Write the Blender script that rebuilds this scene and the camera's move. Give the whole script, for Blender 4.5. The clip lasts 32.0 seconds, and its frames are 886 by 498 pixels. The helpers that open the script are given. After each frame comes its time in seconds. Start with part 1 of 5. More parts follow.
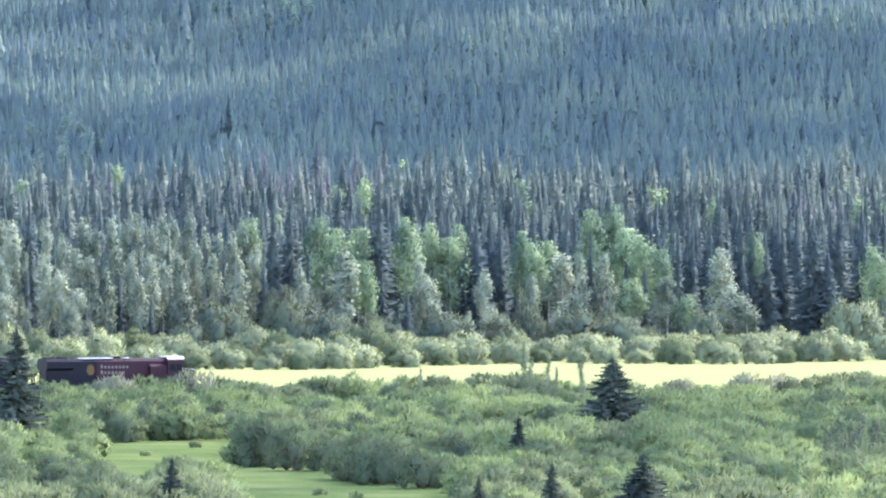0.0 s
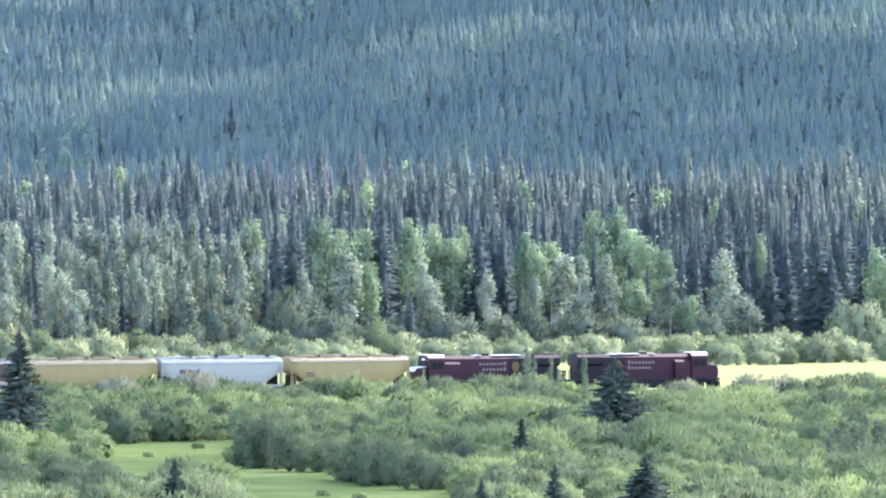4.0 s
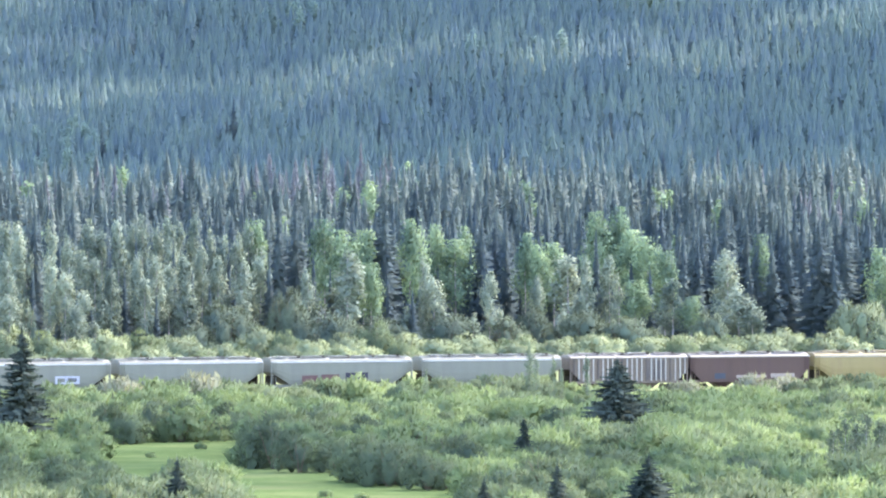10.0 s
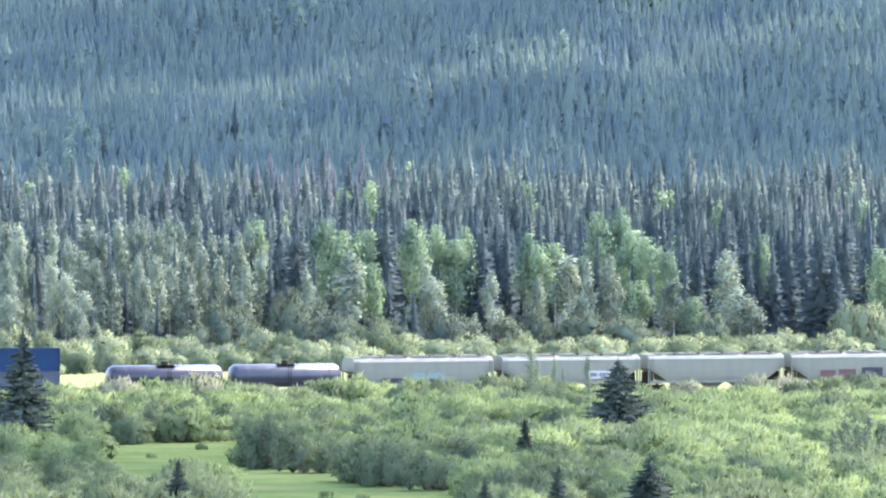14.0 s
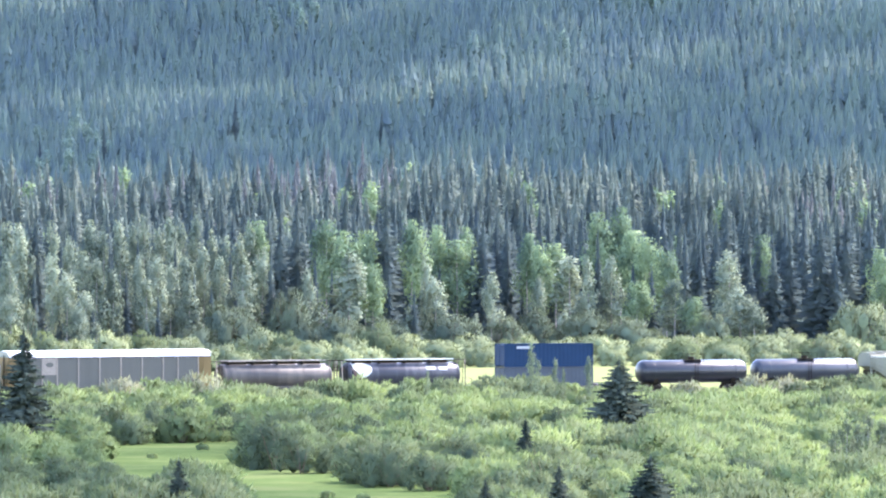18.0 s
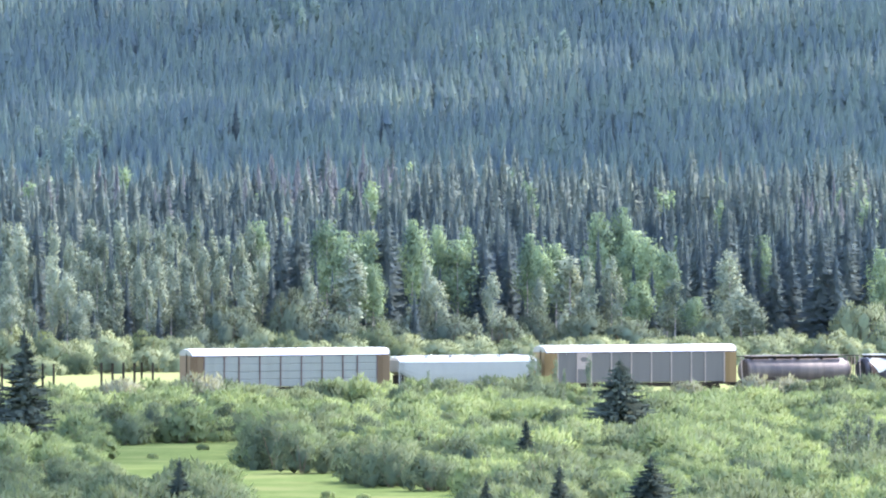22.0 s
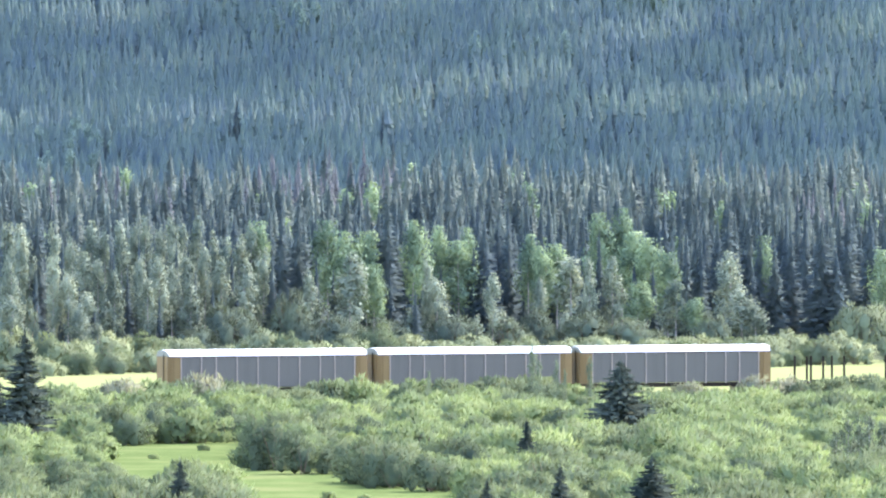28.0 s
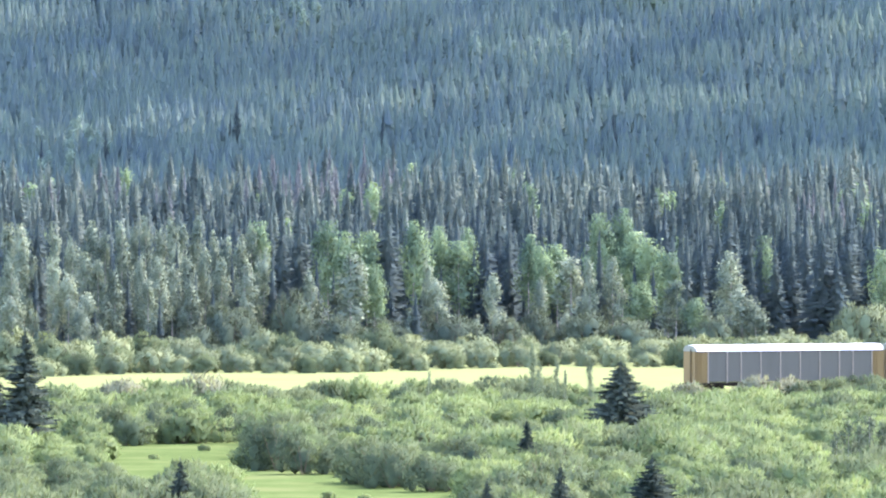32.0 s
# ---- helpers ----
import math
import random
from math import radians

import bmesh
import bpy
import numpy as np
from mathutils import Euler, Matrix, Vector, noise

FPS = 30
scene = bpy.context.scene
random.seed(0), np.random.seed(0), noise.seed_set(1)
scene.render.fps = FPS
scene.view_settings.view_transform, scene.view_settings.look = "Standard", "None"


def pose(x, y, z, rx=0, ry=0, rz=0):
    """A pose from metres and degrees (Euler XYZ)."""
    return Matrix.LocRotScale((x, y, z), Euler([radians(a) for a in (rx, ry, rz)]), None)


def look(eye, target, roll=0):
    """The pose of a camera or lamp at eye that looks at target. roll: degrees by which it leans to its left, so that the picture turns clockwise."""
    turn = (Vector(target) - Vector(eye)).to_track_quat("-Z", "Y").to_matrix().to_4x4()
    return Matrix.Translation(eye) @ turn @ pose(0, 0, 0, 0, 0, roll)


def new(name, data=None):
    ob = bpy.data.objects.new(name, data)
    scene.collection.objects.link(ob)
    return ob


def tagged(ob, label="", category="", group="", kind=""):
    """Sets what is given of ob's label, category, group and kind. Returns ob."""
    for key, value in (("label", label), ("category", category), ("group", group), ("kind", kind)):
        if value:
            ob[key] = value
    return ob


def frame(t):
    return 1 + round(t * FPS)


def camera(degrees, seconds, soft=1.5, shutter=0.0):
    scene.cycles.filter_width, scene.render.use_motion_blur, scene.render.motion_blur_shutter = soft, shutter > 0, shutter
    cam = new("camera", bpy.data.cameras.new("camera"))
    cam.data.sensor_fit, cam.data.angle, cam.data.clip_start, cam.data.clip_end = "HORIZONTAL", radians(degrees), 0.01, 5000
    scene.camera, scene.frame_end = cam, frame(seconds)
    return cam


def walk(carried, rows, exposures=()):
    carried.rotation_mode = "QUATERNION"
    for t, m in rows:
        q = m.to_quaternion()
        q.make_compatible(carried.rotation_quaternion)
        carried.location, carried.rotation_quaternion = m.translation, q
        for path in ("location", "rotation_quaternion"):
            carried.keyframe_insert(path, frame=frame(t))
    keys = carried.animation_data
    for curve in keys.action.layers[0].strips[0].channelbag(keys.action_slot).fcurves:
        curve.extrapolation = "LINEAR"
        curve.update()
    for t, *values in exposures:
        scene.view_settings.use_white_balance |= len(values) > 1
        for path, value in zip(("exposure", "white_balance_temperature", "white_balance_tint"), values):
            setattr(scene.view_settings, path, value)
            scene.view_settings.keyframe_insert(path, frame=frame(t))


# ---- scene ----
# ------------------------------------------------------------ camera
EYE = (0.0, 0.0, 28.0)
cam = camera(5.284, 32.0, soft=2.1)


def aim(right, down):
    """The tripod head settles by a few thousandths of a degree: metres of shift at the railway."""
    return look(EYE, (-right * 0.0706, 1200.0, 18.08 + down * 0.0706))


walk(cam, [(0, aim(-9, -3)), (1, aim(-7.6, -2.5)), (2, aim(-5.8, -1.7)), (3.5, aim(-4.3, -1.2)), (6, aim(-1.4, -0.3)), (9, aim(0, 0)),
           (12, aim(1.4, 0.4)), (16.5, aim(3, 1.3)), (20, aim(4, 1.6)), (25, aim(4.8, 2.0)), (28, aim(5.7, 2.6)), (32, aim(6.2, 3.0))],
     exposures=[(0, 3.04, 6420, 24), (7, 3.12, 6420, 24), (13, 3.16, 6470, 24), (19, 3.10, 6520, 24), (23, 3.0, 6520, 24), (32, 3.03, 6560, 24)])

# ------------------------------------------------------------ light
SUN = Vector((0.62, 0.47, 0.80)).normalized()
world = bpy.data.worlds.new("sky")
scene.world = world
world.use_nodes = True
wn = world.node_tree
sky = wn.nodes.new("ShaderNodeTexSky")
sky.sky_type = "NISHITA"
sky.sun_disc = False
sky.sun_elevation = math.asin(SUN.z)
sky.sun_rotation = math.atan2(SUN.x, SUN.y)
sky.air_density, sky.dust_density, sky.ozone_density = 1.0, 0.6, 1.0
wn.links.new(sky.outputs[0], wn.nodes["Background"].inputs[0])
wn.nodes["Background"].inputs[1].default_value = 0.185
sun = new("sun", bpy.data.lights.new("sun", "SUN"))
sun.data.energy, sun.data.angle, sun.data.color = 2.42, radians(0.53), (1.0, 0.95, 0.86)
sun.matrix_world = look(SUN * 900, (0, 0, 0))

# ------------------------------------------------------------ materials


def material(name, colour, rough=0.8, metal=0.0, spread=0.25, scale=2.0, fine=30.0, bump=0.15, dirt=None, dirt_amount=0.0, streaks=False, shine=0.2):
    """Painted, mineral or metal surface: two scales of colour variation, stains and a fine relief."""
    m = bpy.data.materials.new(name)
    m.use_nodes = True
    n, l = m.node_tree.nodes, m.node_tree.links
    b = n["Principled BSDF"]
    b.inputs["Roughness"].default_value, b.inputs["Metallic"].default_value = rough, metal
    b.inputs["Specular IOR Level"].default_value = shine
    co = n.new("ShaderNodeTexCoord")
    big = n.new("ShaderNodeTexNoise")
    big.inputs["Scale"].default_value, big.inputs["Detail"].default_value = scale, 4
    small = n.new("ShaderNodeTexNoise")
    small.inputs["Scale"].default_value, small.inputs["Detail"].default_value = fine, 3
    src = co.outputs["Object"]
    if streaks:
        mp = n.new("ShaderNodeMapping")
        mp.inputs["Scale"].default_value = (1.0, 1.0, 0.12)
        l.new(src, mp.inputs[0])
        l.new(mp.outputs[0], big.inputs["Vector"])
    else:
        l.new(src, big.inputs["Vector"])
    l.new(src, small.inputs["Vector"])
    add = n.new("ShaderNodeMath")
    add.operation = "ADD"
    l.new(big.outputs[0], add.inputs[0]), l.new(small.outputs[0], add.inputs[1])
    rng = n.new("ShaderNodeMapRange")
    rng.inputs[1].default_value, rng.inputs[2].default_value = 0.6, 1.4
    rng.inputs[3].default_value, rng.inputs[4].default_value = 1 - spread, 1 + spread
    l.new(add.outputs[0], rng.inputs[0])
    mul = n.new("ShaderNodeVectorMath")
    mul.operation = "SCALE"
    mul.inputs[0].default_value = colour
    l.new(rng.outputs[0], mul.inputs["Scale"])
    out = mul.outputs[0]
    if dirt:
        mix = n.new("ShaderNodeMix")
        mix.data_type = "RGBA"
        mask = n.new("ShaderNodeMapRange")
        mask.inputs[1].default_value, mask.inputs[2].default_value = 0.5, 0.72
        mask.inputs[3].default_value, mask.inputs[4].default_value = 0.0, dirt_amount
        l.new(big.outputs[0], mask.inputs[0])
        l.new(mask.outputs[0], mix.inputs[0])
        l.new(out, mix.inputs[6])
        mix.inputs[7].default_value = (*dirt, 1)
        out = mix.outputs[2]
    l.new(out, b.inputs["Base Color"])
    if bump:
        bp = n.new("ShaderNodeBump")
        bp.inputs["Strength"].default_value, bp.inputs["Distance"].default_value = bump, 0.02
        l.new(small.outputs[0], bp.inputs["Height"])
        l.new(bp.outputs[0], b.inputs["Normal"])
    return m


def foliage(name, dark, light, through_colour, patch=0.25, share=0.35, grain=3.0, single=0.35):
    """Leaves and needles: colour drifts from plant to plant and from sprig to sprig; some light passes through."""
    m = bpy.data.materials.new(name)
    m.use_nodes = True
    n, l = m.node_tree.nodes, m.node_tree.links
    for node in list(n):
        if node.type == "BSDF_PRINCIPLED":
            n.remove(node)
    geo = n.new("ShaderNodeNewGeometry")
    wide = n.new("ShaderNodeTexNoise")
    wide.inputs["Scale"].default_value, wide.inputs["Detail"].default_value = patch, 2
    near = n.new("ShaderNodeTexNoise")
    near.inputs["Scale"].default_value = grain
    l.new(geo.outputs["Position"], wide.inputs["Vector"]), l.new(geo.outputs["Position"], near.inputs["Vector"])
    total = None
    for source, weight in ((wide.outputs[0], 2.4), (near.outputs[0], 1.0), (geo.outputs["Random Per Island"], single)):
        term = n.new("ShaderNodeMath")
        term.operation = "MULTIPLY_ADD"
        term.inputs[1].default_value = weight
        l.new(source, term.inputs[0])
        if total is None:
            term.inputs[2].default_value = 0.5 - 0.5 * (3.4 + single)
        else:
            l.new(total, term.inputs[2])
        total = term.outputs[0]
    rng = n.new("ShaderNodeClamp")
    l.new(total, rng.inputs[0])
    mix = n.new("ShaderNodeMix")
    mix.data_type = "RGBA"
    mix.inputs[6].default_value, mix.inputs[7].default_value = (*dark, 1), (*light, 1)
    l.new(rng.outputs[0], mix.inputs[0])
    d = n.new("ShaderNodeBsdfDiffuse")
    l.new(mix.outputs[2], d.inputs[0])
    tr = n.new("ShaderNodeBsdfTranslucent")
    tint = n.new("ShaderNodeMix")
    tint.data_type, tint.blend_type = "RGBA", "MULTIPLY"
    tint.inputs[0].default_value = 1.0
    l.new(mix.outputs[2], tint.inputs[6])
    tint.inputs[7].default_value = (*through_colour, 1)
    l.new(tint.outputs[2], tr.inputs[0])
    sh = n.new("ShaderNodeMixShader")
    sh.inputs[0].default_value = share
    l.new(d.outputs[0], sh.inputs[1]), l.new(tr.outputs[0], sh.inputs[2])
    l.new(sh.outputs[0], n["Material Output"].inputs[0])
    return m


WILLOW = foliage("willow_leaves", (0.084, 0.118, 0.067), (0.168, 0.216, 0.102), (1.05, 1.16, 0.9), 0.13, 0.36, 0.9, 0.05)
WILLOW_DULL = foliage("dull_willow_leaves", (0.064, 0.090, 0.058), (0.130, 0.163, 0.088), (1.05, 1.12, 0.9), 0.13, 0.36, 0.9, 0.07)
WILLOW_LIGHT = foliage("yellowish_willow_leaves", (0.100, 0.138, 0.072), (0.188, 0.236, 0.106), (1.05, 1.16, 0.9), 0.13, 0.36, 0.9, 0.05)
WILLOW_B = foliage("tall_willow_leaves", (0.101, 0.129, 0.083), (0.200, 0.237, 0.131), (1.05, 1.12, 0.9), 0.10, 0.2, 0.5, 0.05)
# Dark blue-green leaf colour stands in for shade under the forest edge.
WILLOW_SHADE = foliage("shade_toned_willow_leaves", (0.046, 0.066, 0.054), (0.108, 0.138, 0.092), (1.05, 1.1, 0.9), 0.12, 0.2, 0.9, 0.07)
WILLOW_DARK = foliage("dark_willow_leaves", (0.048, 0.070, 0.048), (0.104, 0.136, 0.080), (1.05, 1.12, 0.9), 0.13, 0.3, 0.9, 0.05)
GREY_WILLOW = foliage("grey_willow_leaves", (0.105, 0.122, 0.085), (0.20, 0.215, 0.145), (1.1, 1.1, 0.9), 0.2, 0.4)
# Paler and bluer than nearer aspens: haze painted into the leaves.
FAR_ASPEN = foliage("haze_pale_aspen_leaves", (0.11, 0.155, 0.145), (0.20, 0.255, 0.20), (1.0, 1.1, 0.9), 0.1, 0.5, 0.5, 0.2)
# Lifted, bluish needle colour paints haze over the forest spruces.
FOREST_SPRUCE = foliage("haze_tinted_spruce_needles", (0.062, 0.090, 0.104), (0.107, 0.140, 0.132), (1.0, 1.05, 1.0), 0.1, 0.5, 1.0, 0.06)
POPLAR_DARK = foliage("dark_poplar_leaves", (0.044, 0.062, 0.042), (0.132, 0.158, 0.102), (1.0, 1.05, 0.95), 0.2, 0.25, 1.5, 0.3)
POPLAR = foliage("young_poplar_leaves", (0.078, 0.104, 0.070), (0.170, 0.205, 0.125), (1.0, 1.05, 0.95), 0.2, 0.3, 1.5, 0.2)
SPRUCE = foliage("spruce_needles", (0.025, 0.039, 0.036), (0.080, 0.101, 0.080), (1.0, 1.1, 0.9), 0.1, 0.25, 1.0, 0.3)
ASPEN = foliage("aspen_leaves", (0.073, 0.112, 0.079), (0.211, 0.276, 0.152), (1.05, 1.15, 0.9), 0.12, 0.32, 0.8, 0.25)
ASPEN_PALE = foliage("silvery_aspen_leaves", (0.064, 0.090, 0.072), (0.245, 0.284, 0.200), (1.0, 1.05, 0.95), 0.12, 0.3, 0.8, 0.3)
# The three forest tones below carry a bluish haze tint in their colour.
MIDWOOD = foliage("haze_tinted_dark_needles", (0.048, 0.072, 0.081), (0.098, 0.125, 0.112), (1.0, 1.05, 0.97), 0.10, 0.5, 0.3, 0.06)
MIDWOOD_MID = foliage("haze_tinted_grey_green_needles", (0.073, 0.101, 0.104), (0.140, 0.171, 0.148), (1.0, 1.05, 0.97), 0.10, 0.5, 0.3, 0.06)
MIDWOOD_LIGHT = foliage("haze_tinted_light_needles", (0.104, 0.135, 0.126), (0.195, 0.226, 0.185), (1.0, 1.05, 0.97), 0.10, 0.5, 0.3, 0.08)
DEADWOOD = foliage("bare_conifer_twigs", (0.103, 0.113, 0.116), (0.165, 0.170, 0.165), (1.0, 1.0, 1.0), 0.05, 0.4, 0.5, 0.06)
# Blue cast in this colour stands in for haze over the far hill.
FARWOOD = foliage("haze_blue_conifer_needles", (0.099, 0.140, 0.147), (0.139, 0.186, 0.149), (1.0, 1.06, 0.95), 0.05, 0.5, 0.2, 0.06)
GRASS = material("wet_grass", (0.062, 0.088, 0.030), 0.9, spread=0.3, scale=0.09, fine=1.2, bump=0.3, dirt=(0.092, 0.104, 0.042), dirt_amount=0.8, shine=0.0)
MEADOW = material("dry_meadow_grass", (0.136, 0.153, 0.066), 0.9, spread=0.2, scale=0.06, fine=2.0, bump=0.3, dirt=(0.116, 0.136, 0.05), dirt_amount=0.8, shine=0.0)
DUFF = material("forest_floor", (0.05, 0.06, 0.035), 0.95, spread=0.4, scale=0.1, fine=2.0, shine=0.0)
# Bluish like the hillside trees: haze put into the ground colour.
UNDERGROWTH = material("haze_tinted_undergrowth", (0.095, 0.145, 0.160), 0.95, spread=0.4, scale=0.05, fine=1.0, shine=0.0)
BALLAST = material("ballast_gravel", (0.22, 0.21, 0.20), 0.95, spread=0.35, scale=1.5, fine=25.0, bump=0.8, shine=0.0)
RAIL = material("rail_steel", (0.16, 0.11, 0.08), 0.45, 0.8)
TIE = material("sleeper_timber", (0.09, 0.07, 0.055), 0.9)
BARK = material("grey_bark", (0.16, 0.14, 0.12), 0.95, spread=0.4, scale=3, fine=20, bump=0.6)
PALE_BARK = material("pale_aspen_bark", (0.26, 0.25, 0.23), 0.9, spread=0.35, scale=2, fine=12, bump=0.4)
TWIG = material("willow_stems", (0.13, 0.10, 0.07), 0.9)
CLOUD = material("cloud", (0.85, 0.86, 0.88), 1.0, spread=0.05, scale=0.005, fine=0.05, bump=0)

# ------------------------------------------------------------ building helpers


class Shape:
    """Verts and faces of one mesh, gathered from simple solids."""

    def __init__(self):
        self.v, self.f = [], []

    def add(self, verts, faces):
        k = len(self.v)
        self.v += [tuple(p) for p in verts]
        self.f += [tuple(i + k for i in face) for face in faces]
        return self

    def box(self, x0, x1, y0, y1, z0, z1):
        return self.add([(x, y, z) for x in (x0, x1) for y in (y0, y1) for z in (z0, z1)],
                        [(0, 1, 3, 2), (4, 6, 7, 5), (0, 4, 5, 1), (2, 3, 7, 6), (0, 2, 6, 4), (1, 5, 7, 3)])

    def along_x(self, profile, x0, x1):
        """A profile of (y, z) points, drawn out along x."""
        n = len(profile)
        return self.add([(x0, y, z) for y, z in profile] + [(x1, y, z) for y, z in profile],
                        [(i, (i + 1) % n, n + (i + 1) % n, n + i) for i in range(n)] + [tuple(range(n))[::-1], tuple(range(n, 2 * n))])

    def along_y(self, profile, y0, y1):
        """A profile of (x, z) points, drawn out along y."""
        n = len(profile)
        return self.add([(x, y0, z) for x, z in profile] + [(x, y1, z) for x, z in profile],
                        [(i, (i + 1) % n, n + (i + 1) % n, n + i) for i in range(n)] + [tuple(range(n))[::-1], tuple(range(n, 2 * n))])

    def loft_x(self, stations):
        """A skin over like profiles of (y, z) points at several x."""
        n, k = len(stations[0][1]), len(stations)
        return self.add([(x, y, z) for x, profile in stations for y, z in profile],
                        [(a * n + i, a * n + (i + 1) % n, (a + 1) * n + (i + 1) % n, (a + 1) * n + i) for a in range(k - 1) for i in range(n)] + [tuple(range(n))[::-1], tuple(range((k - 1) * n, k * n))])

    def rod(self, p, q, r, n=6, r2=None):
        p, q = Vector(p), Vector(q)
        r2 = r if r2 is None else r2
        d = (q - p).normalized()
        u = d.orthogonal().normalized()
        w = d.cross(u)
        ring = [(math.cos(2 * math.pi * i / n), math.sin(2 * math.pi * i / n)) for i in range(n)]
        return self.add([p + (u * c + w * s) * r for c, s in ring] + [q + (u * c + w * s) * r2 for c, s in ring],
                        [(i, (i + 1) % n, n + (i + 1) % n, n + i) for i in range(n)] + [tuple(range(n))[::-1], tuple(range(n, 2 * n))])

    def lathe_x(self, rows, cy, cz, n=20):
        """A body of revolution round an axis along x: rows of (x, radius)."""
        k = len(rows)
        vs = [(x, cy + r * math.cos(2 * math.pi * i / n), cz + r * math.sin(2 * math.pi * i / n)) for x, r in rows for i in range(n)]
        fs = [(a * n + i, a * n + (i + 1) % n, (a + 1) * n + (i + 1) % n, (a + 1) * n + i) for a in range(k - 1) for i in range(n)]
        return self.add(vs, fs + [tuple(range(n))[::-1], tuple(range((k - 1) * n, k * n))])

    def mesh(self, name, mat, smooth=False):
        me = bpy.data.meshes.new(name)
        me.from_pydata(self.v, [], self.f)
        bm = bmesh.new()
        bm.from_mesh(me)
        bmesh.ops.recalc_face_normals(bm, faces=bm.faces)
        bm.to_mesh(me)
        bm.free()
        me.materials.append(mat)
        if smooth:
            me.polygons.foreach_set("use_smooth", [True] * len(me.polygons))
        return me


def part(name, shape, mat, parent, label="", smooth=False, at=None):
    ob = new(name, shape if isinstance(shape, bpy.types.Mesh) else shape.mesh(name, mat, smooth))
    ob.parent = parent
    if at is not None:
        ob.location = at
    return tagged(ob, label)


def thing(name, label, category, group="", kind="", at=(0, 0, 0)):
    ob = new(name)
    ob.empty_display_size = 0.5
    ob.location = at
    return tagged(ob, label, category, group, kind)


def triangles(name, verts, mat, smooth=False):
    """A mesh of loose triangles, three verts each; three more columns give the ways that its surface faces."""
    verts = np.asarray(verts, dtype=np.float32)
    ways = verts[:, 3:6] if verts.shape[1] == 6 else None
    verts = np.ascontiguousarray(verts[:, :3])
    n = len(verts) // 3
    me = bpy.data.meshes.new(name)
    me.vertices.add(3 * n), me.loops.add(3 * n), me.polygons.add(n)
    me.vertices.foreach_set("co", verts.ravel())
    me.loops.foreach_set("vertex_index", np.arange(3 * n, dtype=np.int32))
    me.polygons.foreach_set("loop_start", np.arange(0, 3 * n, 3, dtype=np.int32))
    me.polygons.foreach_set("loop_total", np.full(n, 3, dtype=np.int32))
    me.materials.append(mat)
    me.update(calc_edges=True)
    if ways is not None:
        me.polygons.foreach_set("use_smooth", np.ones(n, dtype=bool))
        me.normals_split_custom_set(ways.tolist())
    return me


# ------------------------------------------------------------ the plan
TRACK_TURN = radians(28.0)       # the railway recedes towards the valley's upper end
TRACK_Y = 1200.0
TC, TS = math.cos(TRACK_TURN), math.sin(TRACK_TURN)


def on_track(s, off=0.0, z=0.0):
    """A place s metres along the railway, off metres beyond its centre line."""
    return Vector((s * TC - off * TS, TRACK_Y + s * TS + off * TC, z))


def beyond(x, y):
    """Metres beyond the railway's centre line."""
    return (y - TRACK_Y) * TC - x * TS


def meadow_edge(x):
    return 1425.0 + x * 0.55 + 9.0 * np.sin(x * 0.11) + 6.0 * np.sin(x * 0.043 + 1.0)


def height(x, y):
    """The lie of the land."""
    x, y = np.asarray(x, dtype=float), np.asarray(y, dtype=float)
    z = np.interp(y, [-400, -8, 8, 40, 300, 620, 1100, 1440, 1560, 2150, 2350, 2650, 3500, 5200],
                  [26.2, 26.2, 26.0, 21, 4.5, -2.0, -2.0, -1.2, -0.6, 13.5, 12, 14, 118, 330])
    hill = np.clip((y - 2500) / 500, 0, 1)
    z = z + hill * (6 * np.sin(x * 0.013 + y * 0.004 + 0.6) + 1.5 * np.sin(x * 0.031 - y * 0.008) + 0.022 * x)
    z = z + np.clip((y - 1500) / 400, 0, 1) * 1.5 * np.sin(x * 0.05 + y * 0.013)
    off = np.abs((y - TRACK_Y) * TC - x * TS)
    return np.where((y > 700) & (y < 1800), np.maximum(z, -0.72 - np.maximum(off - 3.2, 0) * 0.4), z)


def build_ground():
    xs = np.concatenate([np.linspace(-2600, -300, 24), np.linspace(-280, -100, 19), np.linspace(-96, 96, 97), np.linspace(100, 280, 19), np.linspace(300, 2600, 24)])
    ys = np.concatenate([np.linspace(-1500, -40, 12), np.linspace(-30, 760, 60), np.linspace(764, 1500, 160), np.linspace(1510, 2600, 60), np.linspace(2615, 5200, 90)])
    X, Y = np.meshgrid(xs, ys)
    Z = height(X, Y)
    nx, ny = len(xs), len(ys)
    idx = np.arange(nx * ny).reshape(ny, nx)
    quads = np.stack([idx[:-1, :-1], idx[:-1, 1:], idx[1:, 1:], idx[1:, :-1]], -1).reshape(-1, 4)
    me = bpy.data.meshes.new("ground")
    me.from_pydata(np.stack([X, Y, Z], -1).reshape(-1, 3).tolist(), [], quads.tolist())
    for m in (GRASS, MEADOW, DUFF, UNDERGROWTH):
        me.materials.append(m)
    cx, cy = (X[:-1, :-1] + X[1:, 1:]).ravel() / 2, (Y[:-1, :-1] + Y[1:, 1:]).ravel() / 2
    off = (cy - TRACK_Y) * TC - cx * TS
    # Beyond 2000 m the slope takes the haze-tinted undergrowth.
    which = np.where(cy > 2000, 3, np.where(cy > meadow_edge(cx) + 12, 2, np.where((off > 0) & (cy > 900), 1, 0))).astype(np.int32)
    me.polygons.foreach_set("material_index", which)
    me.polygons.foreach_set("use_smooth", np.ones(len(which), dtype=bool))
    return tagged(new("ground", me), "wide valley floor of grass, pale meadow and forest soil", "ground", kind="structure")


build_ground()


